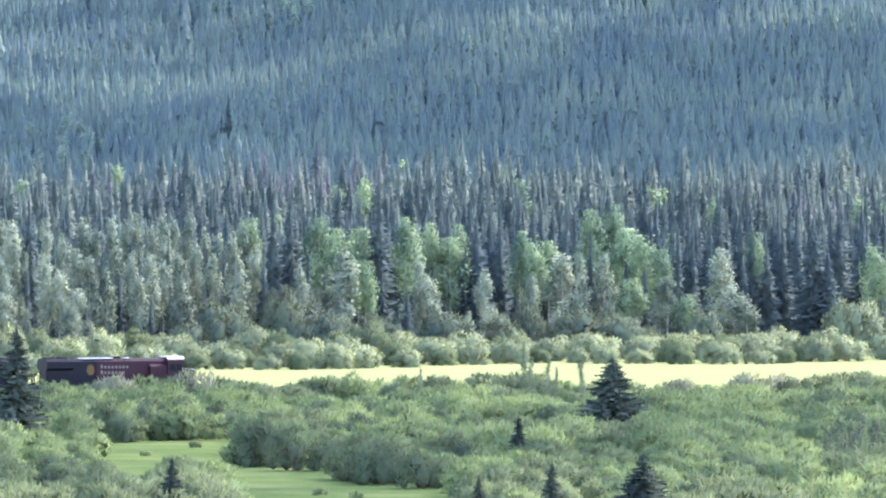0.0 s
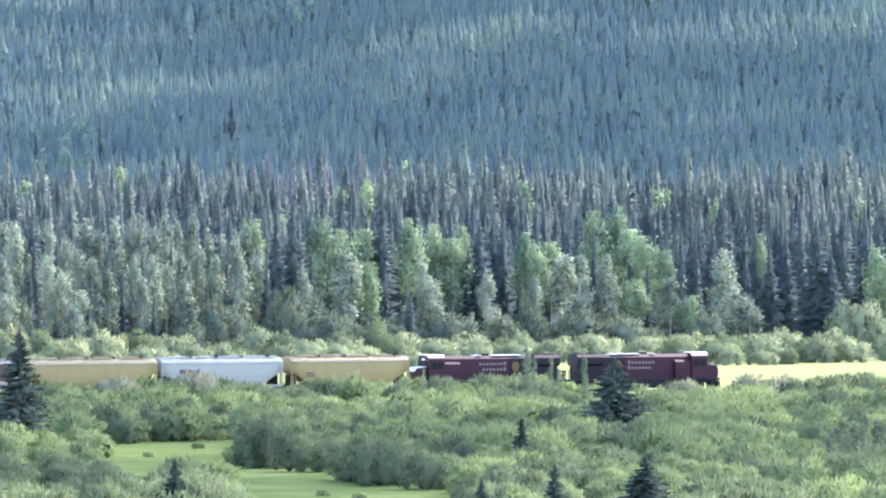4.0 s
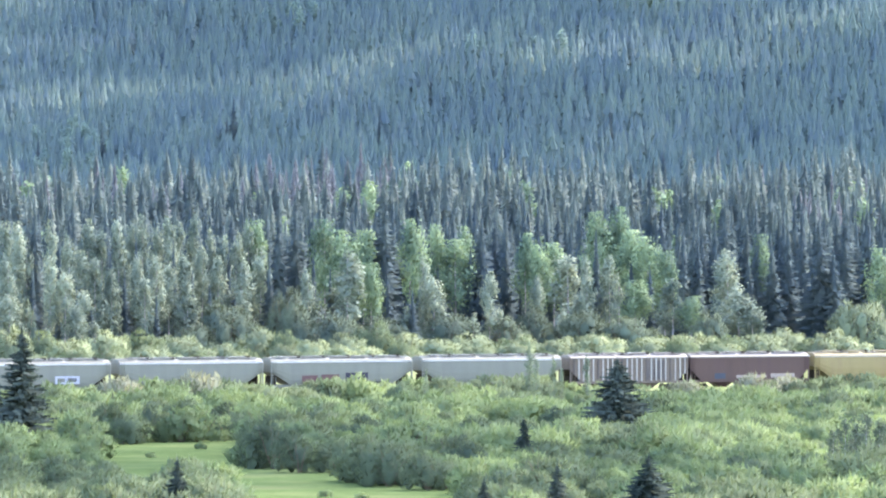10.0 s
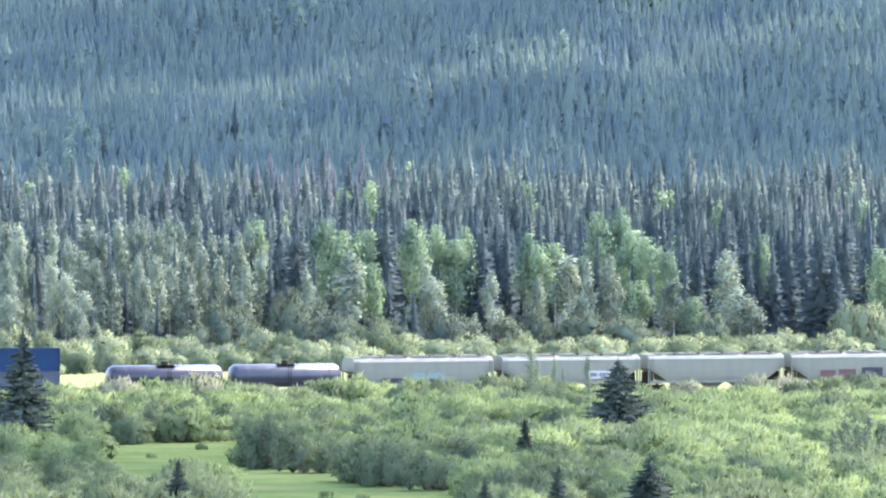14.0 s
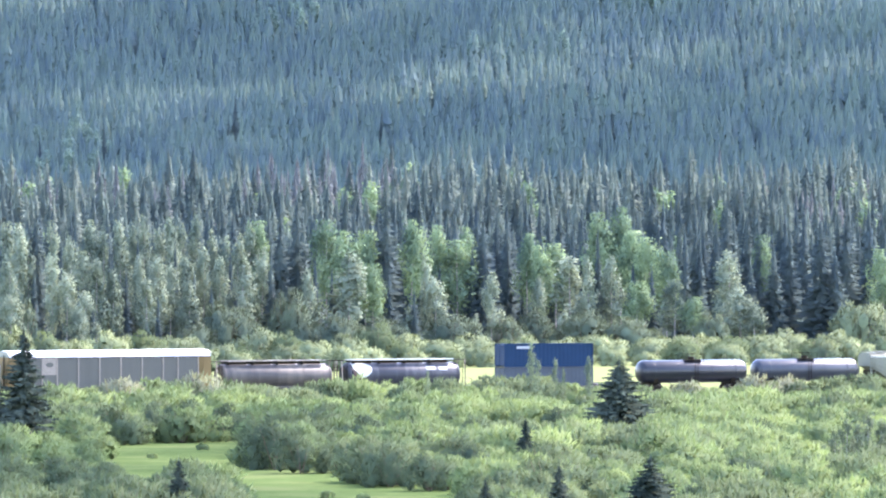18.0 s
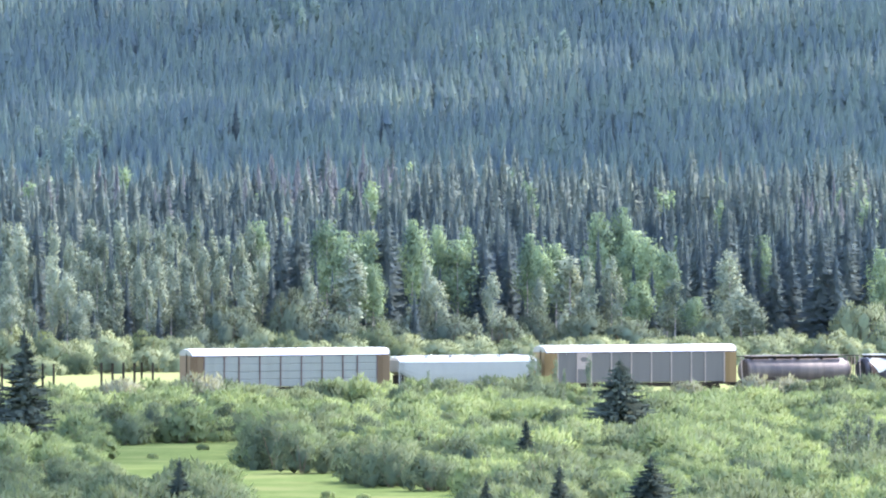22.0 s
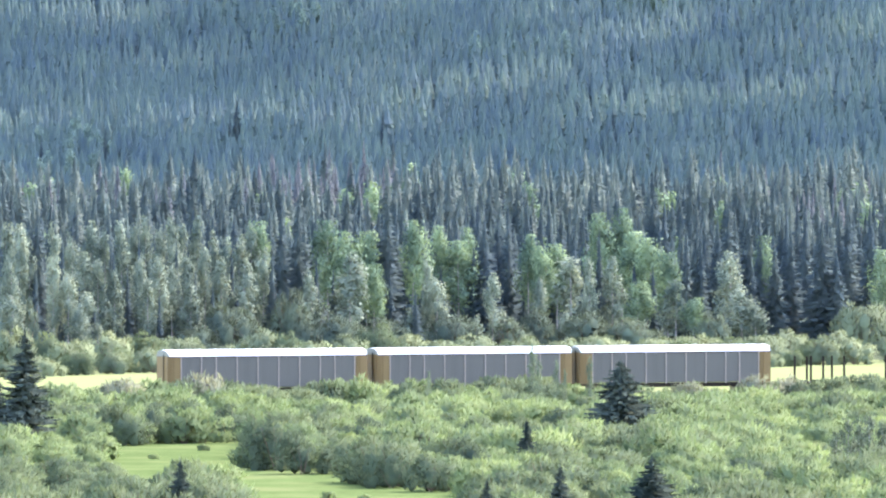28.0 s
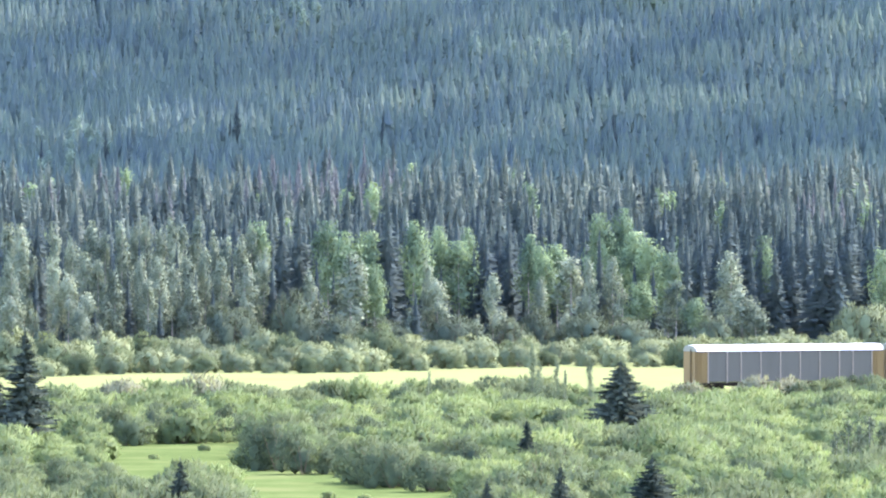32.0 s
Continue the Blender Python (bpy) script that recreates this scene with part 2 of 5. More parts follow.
def build_railway():
    bed = Shape().along_x([(-3.1, -0.95), (-1.6, -0.19), (1.6, -0.19), (3.1, -0.95)], -420, 420)
    ob = new("track_bed", bed.mesh("track_bed", BALLAST))
    ob.matrix_world = Matrix.Translation(on_track(0)) @ Matrix.Rotation(TRACK_TURN, 4, "Z")
    tagged(ob, "raised bed of grey ballast gravel", "track bed", kind="structure")
    line = thing("railway_track", "single railway track of rusty steel rails", "railway track", kind="structure")
    line.matrix_world = ob.matrix_world.copy()
    rail = Shape().along_x([(-0.07, -0.17), (0.07, -0.17), (0.012, -0.14), (0.012, -0.05), (0.036, -0.03), (0.036, 0), (-0.036, 0), (-0.036, -0.03), (-0.012, -0.05), (-0.012, -0.14)], -420, 420)
    for y in (-0.7535, 0.7535):
        part("rail", rail, RAIL, line, at=(0, y, 0))
    ties = Shape()
    for i in range(-300, 301):
        ties.box(i * 0.55 - 0.11, i * 0.55 + 0.11, -1.28, 1.28, -0.33, -0.175)
    tagged(part("sleepers", ties, TIE, line, "dark timber sleepers"), kind="stuff")


build_railway()

# ------------------------------------------------------------ plants
RNG = np.random.default_rng(11)


def unit(v):
    return v / np.maximum(np.linalg.norm(v, axis=-1, keepdims=True), 1e-6)


def leaves(c, out, length, width, rng, up=0.2, spread=1.0):
    """One slim triangle per place c, turned roughly outwards."""
    n = len(c)
    u = unit(rng.normal(size=(n, 3)) * spread + out * 0.9 + np.array([0, 0, up]))
    w = unit(np.cross(u, rng.normal(size=(n, 3))))
    ln = length * rng.uniform(0.6, 1.4, (n, 1))
    wd = width * rng.uniform(0.6, 1.4, (n, 1))
    return np.stack([c - w * wd, c + w * wd, c + u * ln], 1).reshape(-1, 3)


def skin_leaves(c, out, length, width, rng, loose, upright=0.0, follow=0.7):
    """Leaves lying on a crown's skin, facing outwards with some looseness: rows of place and way of the surface."""
    n = len(c)
    face = unit(out + rng.normal(size=(n, 3)) * loose)
    side = np.cross(np.array([0, 0, 1.0]), face) * upright
    w = unit(np.cross(face, np.cross(side + rng.normal(size=(n, 3)) * 0.5, face)))
    u = np.cross(w, face)
    u = np.where(u[:, 2:3] < 0, -u, u) if upright else u
    ln = length * rng.uniform(0.6, 1.4, (n, 1))
    wd = width * rng.uniform(0.6, 1.4, (n, 1))
    v = np.stack([c + w * wd, c - w * wd, c + u * ln], 1)
    flip = (np.cross(v[:, 1] - v[:, 0], v[:, 2] - v[:, 0]) * face).sum(axis=1) < 0
    v[flip] = v[flip][:, [1, 0, 2]]
    way = np.repeat(unit(out * follow + face * (1 - follow))[:, None, :], 3, axis=1)
    return np.concatenate([v, way], 2).reshape(-1, 6)


BALL = bmesh.new()
bmesh.ops.create_icosphere(BALL, subdivisions=1, radius=1.0)
BALL_FACES = np.array([[v.co[:] for v in f.verts] for f in BALL.faces])
BALL.free()


def softened(verts, outward, upward, rng=None, loose=0.0):
    """Gives the boughs of a conifer a needle-soft surface that faces outwards and up."""
    v = np.asarray(verts).reshape(-1, 3, 3).copy()
    mid = v.mean(axis=1)
    way = unit(mid * np.array([1, 1, 0])) * outward + np.array([0, 0, upward])
    if loose:
        way = way + rng.normal(size=way.shape) * loose
    way = unit(way)
    flip = (np.cross(v[:, 1] - v[:, 0], v[:, 2] - v[:, 0]) * way).sum(axis=1) < 0
    v[flip] = v[flip][:, [1, 0, 2]]
    return np.concatenate([v, np.repeat(way[:, None, :], 3, axis=1)], 2).reshape(-1, 6)


def dense_core(lobes, share):
    """The dense twigs and leaves inside each tuft, too thick to see through."""
    out = []
    for x, y, z, r in lobes:
        v = BALL_FACES * r * share + np.array([x, y, z])
        out.append(np.concatenate([v, BALL_FACES], 2).reshape(-1, 6))
    return np.concatenate(out)


def lobed(rng, lobes, n, inner=0.8, outer=1.25):
    """Places and outward ways on the skin of a heap of balls, rows of (x, y, z, r)."""
    lobes = np.asarray(lobes)
    pick = rng.choice(len(lobes), n * 2, p=lobes[:, 3] ** 2 / np.sum(lobes[:, 3] ** 2))
    d = unit(rng.normal(size=(n * 2, 3)))
    d[:, 2] = np.where(d[:, 2] < -0.35, -d[:, 2], d[:, 2])
    c = lobes[pick, :3] + d * lobes[pick, 3:4] * rng.uniform(inner, outer, (n * 2, 1))
    dist = np.linalg.norm(c[:, None, :] - lobes[None, :, :3], axis=2) / lobes[None, :, 3]
    dist[np.arange(n * 2), pick] = 9
    keep = (dist.min(axis=1) > 0.72) & (c[:, 2] > 0.05)
    return c[keep][:n], d[keep][:n]


def bush_lobes(rng, w, h):
    rows = []
    for _ in range(24):
        a, k = rng.uniform(0, 2 * math.pi), math.sqrt(rng.uniform(0.02, 1))
        r = rng.uniform(0.12, 0.25) * h
        top = h * (1 - 0.42 * k * k) - r
        rows.append((w * 0.5 * k * math.cos(a), w * 0.5 * k * math.sin(a), top * rng.uniform(0.72, 1.0), r))
        if k > 0.6:
            rows.append((w * 0.46 * k * math.cos(a), w * 0.46 * k * math.sin(a), top * rng.uniform(0.1, 0.45), r * 1.05))
    rows.append((0, 0, h * 0.42, h * 0.36))
    full = max(z + r for _x, _y, z, r in rows)
    return [(x, y, z * h / full, r) for x, y, z, r in rows]


def bush_leaves(rng, w, h, n, size, cores=16):
    """Slim leafy shoots that fan upwards and outwards from a heap of tufts, over a dense heart."""
    lobes = bush_lobes(rng, w, h)
    c, d = lobed(rng, lobes, n, 0.55, 1.12)
    k = len(c)
    grow = unit(d * np.array([0.75, 0.75, 0.35]) + np.array([0, 0, 0.75]) + rng.normal(size=(k, 3)) * 0.34)
    across = unit(np.cross(grow, rng.normal(size=(k, 3))))
    ln = size * rng.uniform(1.1, 2.9, (k, 1))
    wd = size * rng.uniform(0.24, 0.48, (k, 1))
    v = np.stack([c + across * wd, c - across * wd, c + grow * ln], 1)
    loose = unit(d + rng.normal(size=(k, 3)) * 0.55)
    outer = np.concatenate([v, np.repeat(loose[:, None, :], 3, axis=1)], 2).reshape(-1, 6)
    largest = sorted(lobes, key=lambda q: -q[3])[:cores]
    both = np.concatenate([dense_core(largest, 0.6), outer]).reshape(-1, 3, 6)
    mid = both[:, :, :3].mean(axis=1)
    heap = unit((mid - np.array([0, 0, 0.25 * h])) / np.array([w * w * 0.25, w * w * 0.25, h * h * 0.55]))
    both[:, :, 3:] = unit(0.24 * both[:, :, 3:] + 0.76 * heap[:, None, :])
    flip = (np.cross(both[:, 1, :3] - both[:, 0, :3], both[:, 2, :3] - both[:, 0, :3]) * both[:, 0, 3:]).sum(axis=1) < 0
    both[flip] = both[flip][:, [1, 0, 2]]
    return both[rng.permutation(len(both))].reshape(-1, 6)


def bush_stems(rng, w, h):
    s = Shape()
    for _ in range(9):
        a, k = rng.uniform(0, 2 * math.pi), rng.uniform(0.1, 0.4)
        mid = (w * k * 0.5 * math.cos(a), w * k * 0.5 * math.sin(a), h * 0.4)
        s.rod((0.15 * math.cos(a), 0.15 * math.sin(a), -0.1), mid, 0.05, 4, 0.035)
        s.rod(mid, (w * k * math.cos(a), w * k * math.sin(a), h * rng.uniform(0.75, 0.95)), 0.035, 4, 0.01)
    return s


def spruce_needles(rng, h, r, tiers, per, fringe, bare=0.06, taper=0.85, droop=(0.22, 0.48), slim=0.2):
    """Drooping boughs in whorls, shorter towards the leader, each with hanging sprays."""
    out = []
    for i in range(tiers):
        k = (i + rng.uniform(-0.3, 0.3)) / tiers
        z = h * (bare + (0.97 - bare) * max(k, 0))
        reach = r * (1 - k) ** taper * (0.95 + 0.07 * math.sin(i * 2.4)) + 0.10
        n = max(4, int(per * (0.5 + 0.5 * (1 - k))))
        zc = z
        for a in rng.uniform(0, 2 * math.pi, n):
            z = zc + rng.uniform(-0.7, 0.7) * h / tiers
            ln = reach * rng.uniform(0.5, 1.25)
            ca, sa = math.cos(a), math.sin(a)
            drop = ln * rng.uniform(*droop)
            hw = ln * slim + 0.05
            tip = (ca * ln, sa * ln, z - drop * 0.75)
            m = (ca * ln * 0.55, sa * ln * 0.55, z - drop * 0.6)
            p, q = (m[0] - sa * hw, m[1] + ca * hw, m[2] - 0.1 * ln), (m[0] + sa * hw, m[1] - ca * hw, m[2] - 0.1 * ln)
            root = (0, 0, z + 0.06 * h / tiers)
            out += [root, p, tip, root, tip, q]
            for _ in range(fringe):
                f = rng.uniform(0.3, 1.0)
                x, y, zz = ca * ln * f, sa * ln * f, z - drop * 0.75 * f
                g, sp = rng.uniform(0, 6.28), 0.055 * ln + 0.05
                out += [(x - sa * sp, y + ca * sp, zz), (x + sa * sp, y - ca * sp, zz + 0.05),
                        (x + math.cos(g) * sp * 0.9, y + math.sin(g) * sp * 0.9, zz - rng.uniform(0.5, 1.4) * sp)]
    out += [(-0.1, 0, h * 0.93), (0.1, 0.03, h * 0.93), (0, 0, h * 1.02), (0, -0.1, h * 0.9), (0.02, 0.1, h * 0.9), (0, 0, h * 1.02)]
    return np.array(out)


def cone_tree(rng, h, r, tiers, sides, bare=0.2, rough=0.12):
    """A slim conifer for the woods: ragged skirts of steep boughs, one above the other."""
    out = []
    for i in range(tiers):
        k = i / tiers
        z1 = h * (bare + (1 - bare) * min(1.0, k + 1.7 / tiers))
        z0 = h * (bare + (1 - bare) * k)
        rr = r * (1 - k) ** 0.95 * rng.uniform(0.85, 1.12)
        a0 = rng.uniform(0, 6.28)
        for j in range(sides):
            a, b = a0 + 6.283 * j / sides, a0 + 6.283 * (j + rng.uniform(0.75, 1.25)) / sides
            r1, r2 = rr * rng.uniform(1 - rough, 1 + rough), rr * rng.uniform(1 - rough, 1 + rough)
            d1, d2 = rng.uniform(-1.2, 1.2, 2) * rough * (z1 - z0)
            out += [(0, 0, z1), (r1 * math.cos(a), r1 * math.sin(a), z0 + d1), (r2 * math.cos(b), r2 * math.sin(b), z0 + d2)]
    return np.array(out)


def trunk_shape(h, r, lean=0.0):
    return Shape().rod((0, 0, -0.3), (lean * 0.4, 0, h * 0.5), r, 7, r * 0.65).rod((lean * 0.4, 0, h * 0.5), (lean, 0, h), r * 0.65, 7, r * 0.12)


def leafy_crown(rng, h, w, base, n, size, boughs=15):
    """An aspen or poplar crown: steep boughs rising from the trunk, each a feathery plume of leaves, with gaps between them."""
    limbs, places, ways = Shape(), [], []
    per = max(3, n // boughs)
    for i in range(boughs):
        k = (i + rng.uniform(0, 0.9)) / boughs
        z = h * (base + (0.80 - base) * k)
        a = rng.uniform(0, 2 * math.pi)
        reach = 0.5 * w * (0.55 + 0.45 * math.sin(math.pi * min(1.0, 0.25 + 0.8 * k))) * (1.15 - 0.5 * k * k) * math.sqrt(rng.uniform(0.2, 1.0))
        rise = h * rng.uniform(0.12, 0.21)
        foot = np.array([0.04 * w * math.cos(a), 0.04 * w * math.sin(a), z])
        tip = np.array([reach * math.cos(a), reach * math.sin(a), min(z + rise, h)])
        limbs.rod(foot, tip, 0.035, 3, 0.012) if i % 2 == 0 else None
        t = rng.uniform(0.1, 1.0, (per, 1)) ** 0.5
        fat = 0.13 * w * (1.2 - 0.6 * t)
        q = foot + (tip - foot) * t + rng.normal(size=(per, 3)) * fat * np.array([1, 1, 1.5])
        places.append(q)
        ways.append(unit(q - (foot + (tip - foot) * np.minimum(t, 0.8))) + unit(q * np.array([1, 1, 0])) * 0.6)
    c, d = np.concatenate(places), unit(np.concatenate(ways))
    c[:, 2] = np.clip(c[:, 2], 0.15, h)
    return skin_leaves(c, unit(d + np.array([0, 0, 0.25])), size, size * 0.5, rng, 0.55, 0.6, 0.8), limbs


BUSHES, TALL_BUSHES, SPRUCES, LEAFY, PALE, GREY, SAPLING, DUSKY = [], [], [], [], [], [], [], []
TONES = (WILLOW, WILLOW_DULL, WILLOW_LIGHT)
for i in range(9):
    w, h = RNG.uniform(4.4, 6.2), RNG.uniform(2.9, 3.6)
    BUSHES.append((triangles("foliage", bush_leaves(RNG, w, h, 1800, 0.21, 10), TONES[i % 3]), bush_stems(RNG, w, h).mesh("wood", TWIG), h))
for i in range(7):
    w, h = RNG.uniform(5.6, 8.5), RNG.uniform(4.2, 5.4)
    TALL_BUSHES.append((triangles("foliage", bush_leaves(RNG, w, h, 2700, 0.20, 20), (WILLOW_B, WILLOW_B, WILLOW_DULL)[i % 3]), bush_stems(RNG, w, h).mesh("wood", TWIG), h))
SHADE_TONED, SHADY = [], []
for i in range(3):
    w, h = RNG.uniform(6.4, 8.0), 4.8
    SHADE_TONED.append((triangles("foliage", bush_leaves(RNG, w, h, 4200, 0.15, 14), WILLOW_SHADE), bush_stems(RNG, w, h).mesh("wood", TWIG), h))
    SHADY.append((triangles("foliage", bush_leaves(RNG, w, h, 3000, 0.21, 8), WILLOW_DARK), bush_stems(RNG, w, h).mesh("wood", TWIG), h))
for i in range(3):
    GREY.append((triangles("foliage", bush_leaves(RNG, 4.0, 2.9, 900, 0.24, 6), GREY_WILLOW), bush_stems(RNG, 4.0, 2.9).mesh("wood", TWIG), 2.9))
for i in range(6):
    boughs = np.concatenate([cone_tree(RNG, 19.5, 1.9, 18, 10, 0.03, 0.35), spruce_needles(RNG, 20.0, 3.5, 38, 17, 3, 0.03, RNG.uniform(0.75, 0.95), (0.1, 0.42), 0.06)])
    SPRUCES.append((triangles("crown", softened(boughs, 0.9, 0.12, RNG, 0.2), FOREST_SPRUCE), trunk_shape(19.6, 0.24).mesh("trunk", BARK), 20.0))
YOUNG = []
for r, taper in ((2.6, 0.85), (4.7, 0.8), (2.4, 0.8)):
    boughs = np.concatenate([cone_tree(RNG, 7.8, r * 0.38, 14, 10, 0.03, 0.3), spruce_needles(RNG, 8.0, r, 30, 26, 13, 0.02, taper, (-0.1, 0.26), 0.04)])
    YOUNG.append((triangles("crown", softened(boughs, 0.7, 0.35, RNG, 0.35), SPRUCE), trunk_shape(7.8, 0.13).mesh("trunk", BARK), 8.0))
for i in range(5):
    crown, limbs = leafy_crown(RNG, 16.0, 6.6, 0.36, 2600, 0.40)
    LEAFY.append((triangles("crown", crown, ASPEN), trunk_shape(15.2, 0.2, 0.4).mesh("trunk", PALE_BARK), 16.0, limbs.mesh("limbs", BARK)))
for i in range(6):
    crown, limbs = leafy_crown(RNG, 16.0, 4.9, 0.2, 2300, 0.37)
    PALE.append((triangles("crown", crown, ASPEN_PALE), trunk_shape(15.2, 0.17, 0.3).mesh("trunk", PALE_BARK), 16.0, limbs.mesh("limbs", BARK)))
for i in range(3):
    crown, limbs = leafy_crown(RNG, 8.0, 2.9, 0.06, 1100, 0.24)
    SAPLING.append((triangles("crown", crown, POPLAR), trunk_shape(7.7, 0.06, 0.1).mesh("trunk", BARK), 8.0))
    DUSKY.append((triangles("crown", crown, POPLAR_DARK), trunk_shape(7.7, 0.09, 0.1).mesh("trunk", PALE_BARK), 8.0, limbs.mesh("limbs", BARK)))


def plant(kind, name, label, category, group, x, y, h, k, crown="foliage", wood="wood", sink=0.0, wide=1.0):
    """Sets one plant of height h on the ground at (x, y)."""
    proto = kind[k % len(kind)]
    ob = thing(name, label, category, group)
    s = h / proto[2]
    ob.matrix_world = Matrix.LocRotScale((x, y, float(height(x, y)) - sink), Euler((0, 0, k * 2.399)), (s * wide, s * wide, s))
    part(crown, proto[0], None, ob)
    part(wood, proto[1], None, ob)
    if len(proto) > 3:
        part("branching", proto[3], None, ob)
    return ob


# the clearing: a slough of grass winding between the willows
CLEARING = [(-36.5, 1045), (-22.0, 1058), (-20.9, 1030), (-20.0, 990), (-18.9, 966), (-12.5, 946), (-7.2, 918), (-6.0, 880), (-5.0, 820), (-4.2, 760), (-16.3, 760), (-17.4, 835), (-18.5, 858), (-24.7, 868), (-29.1, 880), (-32.4, 950), (-35.5, 1010)]
BAY = [(-9.0, 912), (-5.0, 905), (-1.0, 894), (2.6, 893), (2.6, 760), (-9.0, 760)]


def inside(x, y, poly):
    hit = False
    for (x0, y0), (x1, y1) in zip(poly, poly[1:] + poly[:1]):
        if (y0 > y) != (y1 > y) and x < x0 + (y - y0) / (y1 - y0) * (x1 - x0):
            hit = not hit
    return hit


def clearing_gap(x, y):
    """Metres from the clearing's outline."""
    best = 1e9
    for (x0, y0), (x1, y1) in zip(CLEARING, CLEARING[1:] + CLEARING[:1]):
        k = max(0.0, min(1.0, ((x - x0) * (x1 - x0) + (y - y0) * (y1 - y0)) / ((x1 - x0) ** 2 + (y1 - y0) ** 2)))
        best = min(best, math.hypot(x - x0 - k * (x1 - x0), (y - y0 - k * (y1 - y0))))
    return best


def scatter(protos, rows, mat, name, label, category):
    """Many small plants joined into one mesh: rows of (x, y, z, scale, turn)."""
    rows = np.asarray(rows)
    which = np.arange(len(rows)) % len(protos)
    chunks = []
    for i, p in enumerate(protos):
        r = rows[which == i]
        c, s = np.cos(r[:, 4])[:, None], np.sin(r[:, 4])[:, None]
        k = r[:, 3][:, None]
        x = (p[None, :, 0] * c - p[None, :, 1] * s) * k + r[:, 0][:, None]
        y = (p[None, :, 0] * s + p[None, :, 1] * c) * k + r[:, 1][:, None]
        z = p[None, :, 2] * k + r[:, 2][:, None]
        cols = [x, y, z]
        if p.shape[1] == 6:
            cols += [p[None, :, 3] * c - p[None, :, 4] * s, p[None, :, 3] * s + p[None, :, 4] * c, p[None, :, 5] + 0 * k]
        chunks.append(np.stack(cols, -1).reshape(-1, len(cols)))
    return tagged(new(name, triangles(name, np.concatenate(chunks), mat)), label, category, kind="stuff")


def hedge(x):
    """How high the willows grow along the near side of the railway."""
    return 0.75 + float(np.interp(x, [-55, -41, -30, -25, -21, -15, -9, -2, 5, 12, 17, 29, 37, 44, 55], [3.0, 3.6, 3.7, 3.3, 3.0, 3.2, 3.8, 4.0, 3.6, 3.9, 3.0, 2.5, 2.1, 2.6, 3.5]))


def tone_of(x, y):
    """Which of the three willow kinds grows here: loose drifts of each."""
    v = noise.noise((x * 0.07, y * 0.03, 9.0)) + 0.55 * noise.noise((x * 7.1, y * 5.3, 2.0))
    if y < 915 and x < -22:
        v -= 0.45
    if y < 900:
        v -= 0.22
    return 1 if v < -0.14 else (2 if v > 0.16 else 0)


def build_foreground():
    rng = np.random.default_rng(5)
    rest, k = [], 0
    spots = []
    step = 6.0
    for j in range(int((1192 - 785) / step)):
        y0 = 785 + j * step
        half = 0.0463 * y0 + 7
        for i in range(int(2 * half / step)):
            x, y = -half + (i + 0.5 * (j % 2)) * step + rng.uniform(-2.4, 2.4), y0 + rng.uniform(-2.9, 2.9)
            if beyond(x, y) > -7.5:
                continue
            gap = clearing_gap(x, y)
            if inside(x, y, CLEARING) or gap < 1.2:
                continue
            patch = noise.noise((x * 0.06, y * 0.022, 1.0))
            h = 2.4 + 2.9 * patch + rng.choice([-0.8, -0.3, 0.3, 1.0]) + rng.uniform(-0.3, 0.3)
            if gap < 6:
                h = max(h, rng.uniform(3.4, 4.2)) if x > -23 or y > 1040 else min(h, 2.7)
            h = min(4.6, max(1.2, h))
            off = beyond(x, y)
            if off > -48:
                cap = hedge(x) - 0.023 * (-off - 10)
                h = min(h, cap) if off < -15 else cap + rng.uniform(-0.5, 0.1)
            spots.append((gap, x, y, h))
    s = -64.0
    while s < 68:
        p = on_track(s, -8.8 + rng.uniform(-0.8, 0.8))
        spots.append((0.0, p.x, p.y, hedge(p.x) + rng.uniform(-0.9, 0.2)))
        s += rng.uniform(2.9, 4.2)
    spots = sorted(p for p in spots if not inside(p[1], p[2], BAY))
    for gap, x, y, h in spots:
        k += 1
        if k <= 298:
            plant(BUSHES, "willow_bush", "dense green willow bush with slender upright stems", "bush", "willow bushes of the valley floor", x, y, h, 3 * k + tone_of(x, y), sink=0.1)
        else:
            rest.append((x, y, float(height(x, y)) - 0.1, h / 3.0, rng.uniform(0, 6.28)))
    protos = []
    for i in range(9):
        v = bush_leaves(rng, rng.uniform(4.6, 6.6), 3.0, 1500, 0.23, 8).reshape(-1, 3, 6)
        protos.append(v[v[:, :, 2].mean(axis=1) > 0.7][:1120].reshape(-1, 6))
    for i, (tone, label) in enumerate(((WILLOW, "green willow thicket covering the valley floor"), (WILLOW_DULL, "dull grey-green willow thicket covering the valley floor"), (WILLOW_LIGHT, "yellowish green willow thicket covering the valley floor"))):
        scatter(protos, [r for r in rest if tone_of(r[0], r[1]) == i], tone, "willow_thicket", label, "bushes")
    for n, (x, y, h) in enumerate([(-29.3, 1172, 5.2), (-39.4, 1165, 4.7), (30.3, 1205, 3.4), (39.6, 1212, 4.0), (42.9, 1214, 3.8)]):
        plant(GREY, "grey_willow_bush", "sparse greyish willow bush beside the railway", "bush", "grey willows", x, y, h, n, sink=0.1)


build_foreground()

